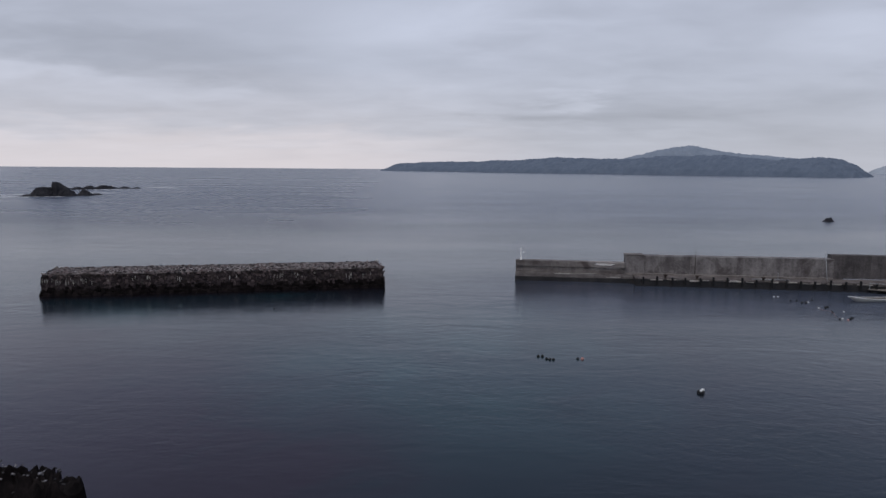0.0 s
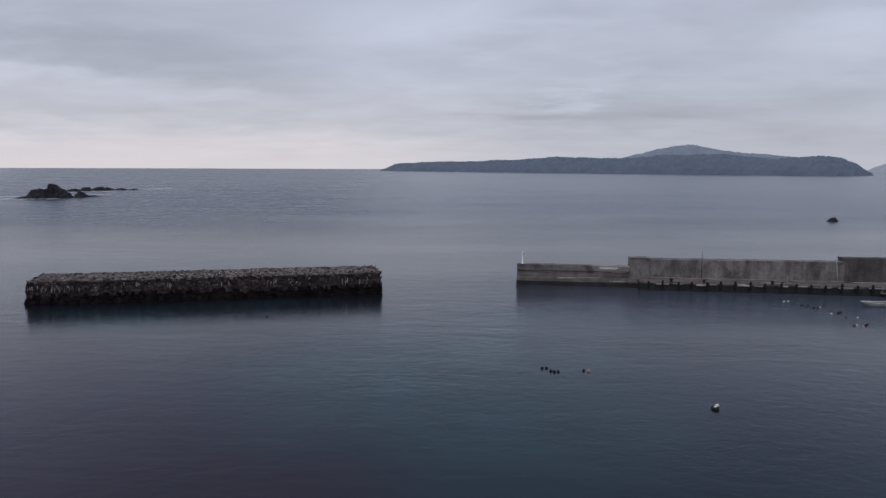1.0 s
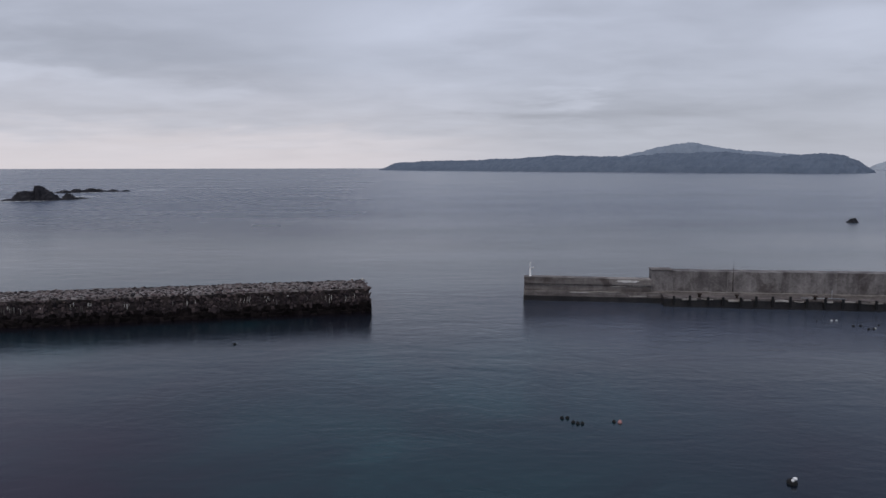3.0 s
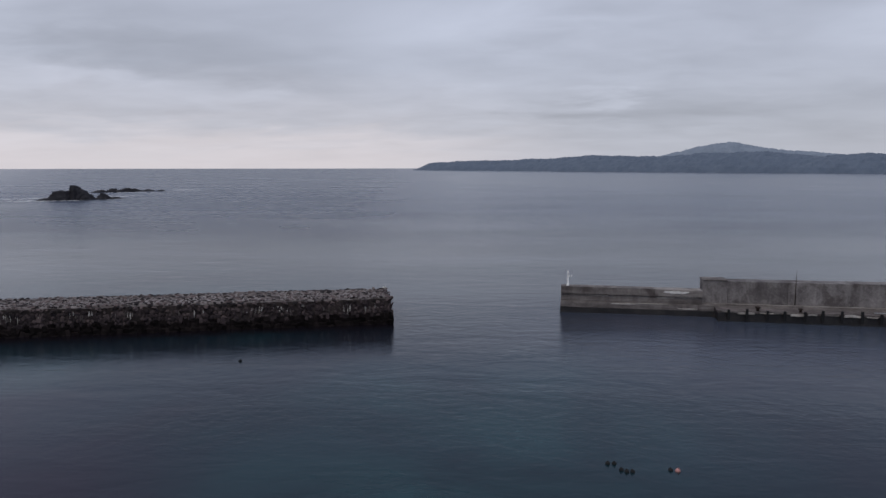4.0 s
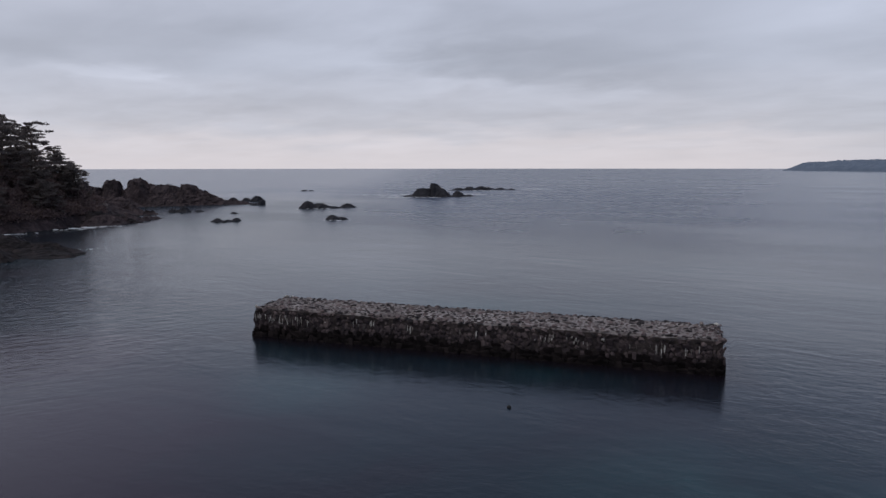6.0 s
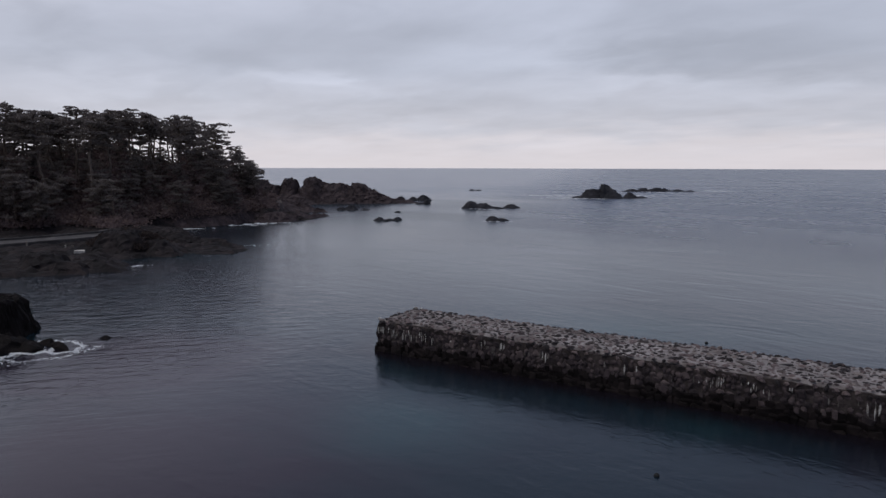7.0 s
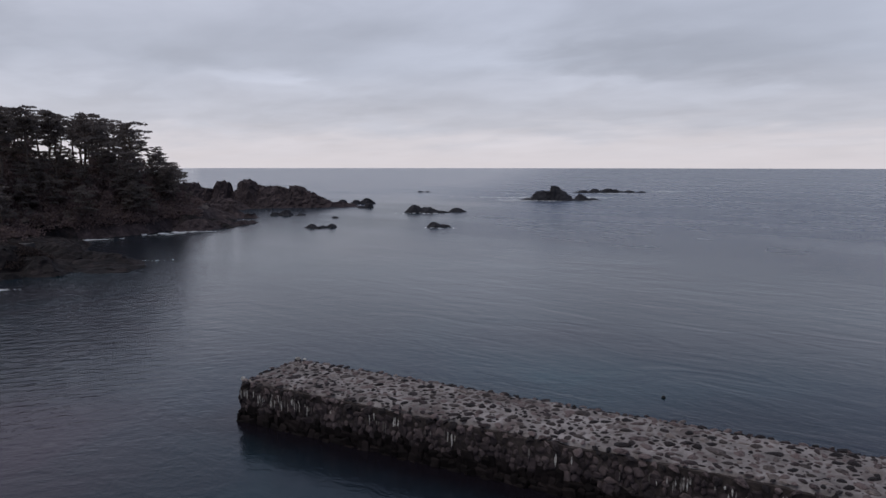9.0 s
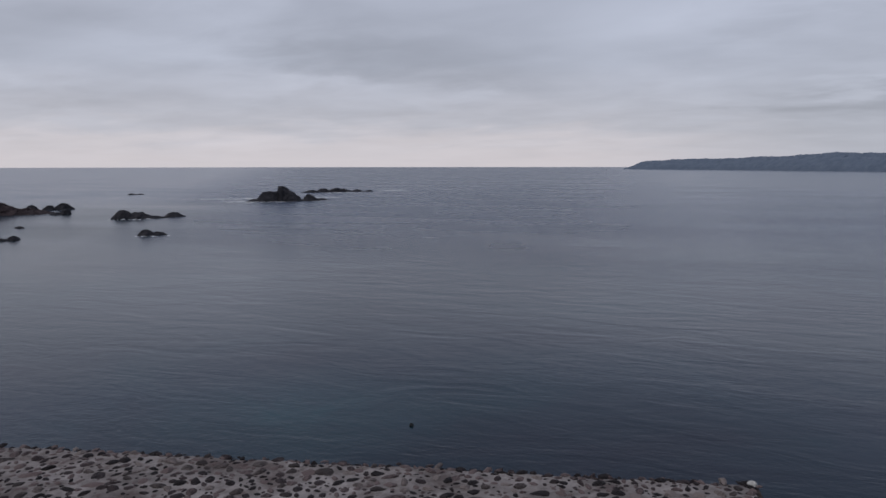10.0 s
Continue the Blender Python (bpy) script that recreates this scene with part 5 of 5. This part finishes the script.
def ground_height(x, y):
    w = noise.noise((x * 0.06, y * 0.06, 2)) * 0.16 + noise.noise((x * 0.2, y * 0.2, 7)) * 0.05
    hill, shelf = -3.0, -3.0
    for u, v, ru, rv, h, s in HILL:
        q = math.hypot((x - u) / ru, (y - v) / rv) + w * 0.6
        hill = max(hill, h * (1 - q) ** s if q < 1 else -(q - 1) * 9)
    for u, v, ru, rv, h, s in SHELF:
        q = math.hypot((x - u) / ru, (y - v) / rv) + w * 1.4
        shelf = max(shelf, h * (1 - q) ** s if q < 1 else -(q - 1) * 8)
    z = max(hill, shelf)
    f = min(1, max(0, z + 0.4))
    return z + f * (0.3 * noise.noise((x * 0.35, y * 0.35, 4)) + 0.25 * (noise.ridged_multi_fractal((x * 0.3, y * 0.3, 1), 0.9, 2, 4, 1, 2) - 1)
                    + 0.55 * blocks(x, y, 0.3, 3.0) + 0.25 * blocks(x, y, 0.9, 8.0))


STEP = 0.8
gx0, gx1, gy0, gy1 = -300, -104, -6, 206
nx, ny = int((gx1 - gx0) / STEP), int((gy1 - gy0) / STEP)
heights = [[ground_height(gx0 + i * STEP, gy0 + j * STEP) for j in range(ny + 1)] for i in range(nx + 1)]
verts, faces, index = [], [], {}


def ground_vert(i, j):
    if (i, j) not in index:
        index[i, j] = len(verts)
        verts.append((gx0 + i * STEP, gy0 + j * STEP, max(-1.2, heights[i][j])))
    return index[i, j]


for i in range(nx):
    for j in range(ny):
        if max(heights[i][j], heights[i + 1][j], heights[i][j + 1], heights[i + 1][j + 1]) > -1.0:
            faces.append((ground_vert(i, j), ground_vert(i + 1, j), ground_vert(i + 1, j + 1), ground_vert(i, j + 1)))
me = pydata("ground", verts, faces, SHELF_ROCK)
me.materials.append(EARTH)
me.materials.append(ROCK)
for p in me.polygons:
    if p.center.z > 4.2 + 1.2 * noise.noise(p.center * 0.1):
        p.material_index = 1
    elif p.center.y > 126:
        p.material_index = 2
tagged(new("ground", me), "rocky headland with a wooded hill and a low tidal shelf", "headland", kind="structure")

# the shore path on the shelf
verts, faces = [], []
path_pts = [(-146, 64), (-148, 80), (-150, 92), (-152, 100), (-158, 106)]
n = 40
for i in range(n + 1):
    s = i / n * (len(path_pts) - 1)
    k = min(int(s), len(path_pts) - 2)
    a, c = Vector(path_pts[k]), Vector(path_pts[k + 1])
    p, d = a.lerp(c, s - k), (c - a).normalized()
    side = Vector((d.y, -d.x))
    for w, z in ((4.4, -1.6), (4.3, 0.16), (3.95, 0.20), (3.9, 0.02), (-2.1, 0.12), (-2.15, 0.50), (-2.55, 0.52), (-2.6, -0.9)):
        q = p + side * (w + 0.08 * noise.noise((s * 3, w, 0)))
        verts.append((q.x, q.y, 2.05 + z + 0.04 * noise.noise((s * 5, w, 3))))
for i in range(n):
    for j in range(7):
        k = i * 8 + j
        faces.append((k, k + 1, k + 9, k + 8))
tagged(new("shore_path", pydata("shore_path", verts, faces, PATH)), "concrete shore path with a low kerb wall", "path", kind="structure")

# posts beside the path, and a loose block on the shelf
for x, y in ((-138.5, 87.6), (-138.7, 88.9), (-140.5, 93.0), (-142.5, 82.5), (-141.0, 96.0)):
    ob = thing("guard_post", Matrix.Translation((x, y, ground_height(x, y) - 0.1)), "short dark guard post beside the shore path", "post", "posts beside the path")
    bm = bmesh.new()
    lathe(bm, [(0.14, -0.3), (0.13, 0.9), (0.16, 0.93), (0.15, 1.0), (0.05, 1.05)], 10)
    part("shaft", bm, WOOD, ob)
block = thing("concrete_block", Matrix.Translation((-128.5, 86.6, ground_height(-128.5, 86.6) + 0.02)) @ pose(0, 0, 0, 6, 0, 70), "pale broken concrete block lying on the shelf", "block")
bm = bmesh.new()
worn_slab(bm, (-0.8, -0.4, -0.22), (0.8, 0.4, 0.22), (0.4, 0.4, 0.4), 0.08, 2)
part("body", bm, CONCRETE_PALE, block)

# ---------------------------------------------------------------- pines


def tube(verts, faces, pts, radii, sides=6):
    base = len(verts)
    for k, (p, rad) in enumerate(zip(pts, radii)):
        d = (pts[min(k + 1, len(pts) - 1)] - pts[max(k - 1, 0)]).normalized()
        a = d.orthogonal().normalized()
        c = d.cross(a)
        for q in range(sides):
            ang = 2 * math.pi * q / sides
            verts.append(tuple(p + (a * math.cos(ang) + c * math.sin(ang)) * rad))
    for k in range(len(pts) - 1):
        for q in range(sides):
            i, j = base + k * sides + q, base + k * sides + (q + 1) % sides
            faces.append((i, j, j + sides, i + sides))


def tufts(verts, faces, rng, centre, rx, rz, count, size):
    """A flat pad of needle tufts round a point."""
    for _ in range(count):
        a, rr = rng.uniform(0, 2 * math.pi), math.sqrt(rng.random())
        p = centre + Vector((rx * rr * math.cos(a), rx * rr * math.sin(a), rz * (rng.uniform(-0.6, 1.0)) * (1.1 - rr * rr)))
        d = Vector((rng.gauss(0, 1), rng.gauss(0, 1), rng.gauss(0.35, 0.6))).normalized()
        e = d.orthogonal().normalized()
        e = Matrix.Rotation(rng.uniform(0, 6.28), 3, d) @ e
        s = size * rng.uniform(0.6, 1.4)
        base = len(verts)
        verts += [tuple(p - e * s * 0.45), tuple(p + e * s * 0.45 + d * s * 0.1), tuple(p + d * s * 1.1 + e * s * 0.15), tuple(p + d * s * 0.7 - e * s * 0.4)]
        faces.append((base, base + 1, base + 2, base + 3))


def pine(seed, h, bare, spread):
    """A wind-shaped pine: a leaning trunk, level limbs and flat pads of needles. bare: the share of the trunk with no limbs."""
    rng = random.Random(seed)
    lean = Vector((rng.uniform(-0.10, 0.10), rng.uniform(-0.10, 0.10), 0))
    bend = [Vector((rng.gauss(0, 0.22), rng.gauss(0, 0.22), 0)) for _ in range(8)]

    def axis(s):
        q = s * 7
        k = min(int(q), 6)
        return Vector((0, 0, h * s)) + lean * h * s + bend[k].lerp(bend[k + 1], q - k) * min(1, s * 3)

    tv, tf, cv, cf = [], [], [], []
    n = 12
    tube(tv, tf, [axis(k / n) - Vector((0, 0, 1.0 if k == 0 else 0)) for k in range(n + 1)], [0.30 * h / 14 * (1 - 0.82 * k / n) + 0.02 for k in range(n + 1)], 7)
    count = int(18 + h * 0.55)
    for k in range(count):
        s = bare + (0.97 - bare) * (k / (count - 1)) ** 0.85
        a = k * 2.4 + rng.uniform(-0.6, 0.6)
        q = (s - bare) / (1 - bare)
        reach = spread * (0.45 + 0.75 * math.sin(math.pi * min(1, 0.25 + 0.72 * q))) * rng.uniform(0.55, 1.2)
        start = axis(s)
        rise = rng.uniform(-0.2, 0.5) * reach + q * 0.4
        end = start + Vector((reach * math.cos(a), reach * math.sin(a), rise))
        mid = start.lerp(end, 0.55) + Vector((0, 0, rng.uniform(0.0, 0.3)))
        tube(tv, tf, [start, mid, end], [0.09 * h / 14, 0.06 * h / 14, 0.02], 5)
        pads = 1 + int(reach > spread * 0.7)
        for j in range(pads):
            c = mid.lerp(end, (j + 0.4) / pads + 0.15) + Vector((rng.gauss(0, 0.45), rng.gauss(0, 0.45), rng.gauss(0.15, 0.25)))
            tufts(cv, cf, rng, c, rng.uniform(0.5, 1.15), rng.uniform(0.12, 0.38), 92, 0.235)
    tufts(cv, cf, rng, axis(1.0), 0.6, 0.5, 100, 0.235)
    trunk = pydata("trunk", tv, tf, BARK, True)
    crown = pydata("crown", cv, cf, NEEDLE)
    return trunk, crown


def plant_model(trunk, crown, label):
    ob = thing("pine_tree", Matrix.Translation((0, 0, 0)), label, "tree", "pines on the headland")
    for nm, me in (("trunk", trunk), ("crown", crown)):
        p = new(nm, me)
        p.parent = ob
    return ob


models = []
for k, (h, bare, spread) in enumerate(((16, 0.60, 2.5), (14, 0.52, 2.6), (17.5, 0.68, 2.4), (9, 0.22, 2.2), (15, 0.58, 3.0), (7.5, 0.12, 2.0), (13, 0.64, 2.0))):
    models.append((h, plant_model(*pine(100 + k, h, bare, spread), "dark wind-shaped pine with flat layered crown on the headland")))
r = random.Random(21)


def wood(tries, most, gap, lowest):
    """Places for trees on the hill, at least gap apart."""
    out = []
    for _ in range(tries):
        x, y = r.uniform(-250, -166), r.uniform(48, 176)
        z = ground_height(x, y)
        if z > lowest and len(out) < most and all((x - a) ** 2 + (y - c) ** 2 > gap ** 2 for a, c, _ in out):
            out.append((x, y, z))
    return out


# tall pines along the crown of the hill, younger ones close together on its slopes
spots = [(x, y, z, True) for x, y, z in wood(6000, 112, 5.0, 6.0)] + [(x, y, z, False) for x, y, z in wood(7000, 190, 3.5, 2.4)]
used = set()
for x, y, z, tall in spots:
    open_crown = 0.385 < (y - 49) / (-4 - x) < 0.452     # where the sky shows between bare trunks
    if tall and open_crown and r.random() < 0.45:
        continue
    pick = r.choice(((2, 6, 2) if open_crown else (1, 3, 4, 1) if (y - 49) / (-4 - x) > 0.455 else (0, 1, 2, 4, 4, 6, 2)) if tall else (3, 5, 5, 3))
    h, ob = models[pick]
    # the canopy is level, and shears off in the wind towards the point
    shear = (y - 49) / (-4 - x)
    canopy = min((31.4 if shear < 0.4 else 30.6) + r.choice((r.uniform(-4.0, -1.2), r.uniform(-1.8, -0.4))), 30.6 - (shear - 0.506) * 215 + r.uniform(-2.5, 0.6)) if tall else min((20.5 if open_crown else 27.0 if shear > 0.455 else 24.5) + r.uniform(-4, 1.5), 30.0 - (shear - 0.520) * 240 + r.uniform(-4, 0))
    s = min(r.uniform(0.85, 1.2) if not tall else 1.45, (canopy - z) / h)
    if s < 0.28:
        continue
    m = Matrix.Translation((x, y, z - 0.15)) @ pose(0, 0, 0, 0, 0, r.uniform(0, 360)) @ Matrix.Scale(s, 4)
    if pick not in used:
        used.add(pick)
        ob.matrix_world = m
    else:
        c = copy_thing(ob, pose(0, 0, 0))
        c.matrix_basis = m
for k, (h, ob) in enumerate(models):
    if k not in used:
        for o in (*ob.children, ob):
            bpy.data.objects.remove(o)

# scrub under the pines
verts, faces = [], []
for _ in range(12500):
    x, y = r.uniform(-245, -158), r.uniform(26, 178)
    z = ground_height(x, y)
    if z < 2.2 or (y - 49) / (-4 - x) > 0.615:
        continue
    shear = (y - 49) / (-4 - x)
    lift = r.choice((0.5, r.uniform(0.5, 3.0), r.uniform(1.0, 6.5))) if z > 6 and shear < 0.55 and not 0.385 < shear < 0.452 else 0.4
    tufts(verts, faces, r, Vector((x, y, z + lift)), r.uniform(0.9, 1.7), r.uniform(0.6, 2.6) if shear < 0.585 else 0.5, 36, 0.42)
tagged(new("scrub", pydata("scrub", verts, faces, SCRUB)), "dense brown scrub under the pines", "undergrowth", kind="stuff")

# wind-clipped scrub on the mound at the seaward end of the path
verts, faces = [], []
for _ in range(420):
    a, d = r.uniform(0, 6.28), math.sqrt(r.random())
    x, y = -137 + 9.0 * d * math.cos(a), 98 + 6.5 * d * math.sin(a)
    z = max(ground_height(x, y), 0.8 + 3.0 * (1 - d * d))
    tufts(verts, faces, r, Vector((x, y, z + 0.3)), r.uniform(0.5, 0.9), r.uniform(0.2, 0.6), 22, 0.28)
tagged(new("mound_scrub", pydata("mound_scrub", verts, faces, SCRUB_DARK)), "low dark scrub clipped by wind on the rocky mound", "undergrowth", kind="stuff")
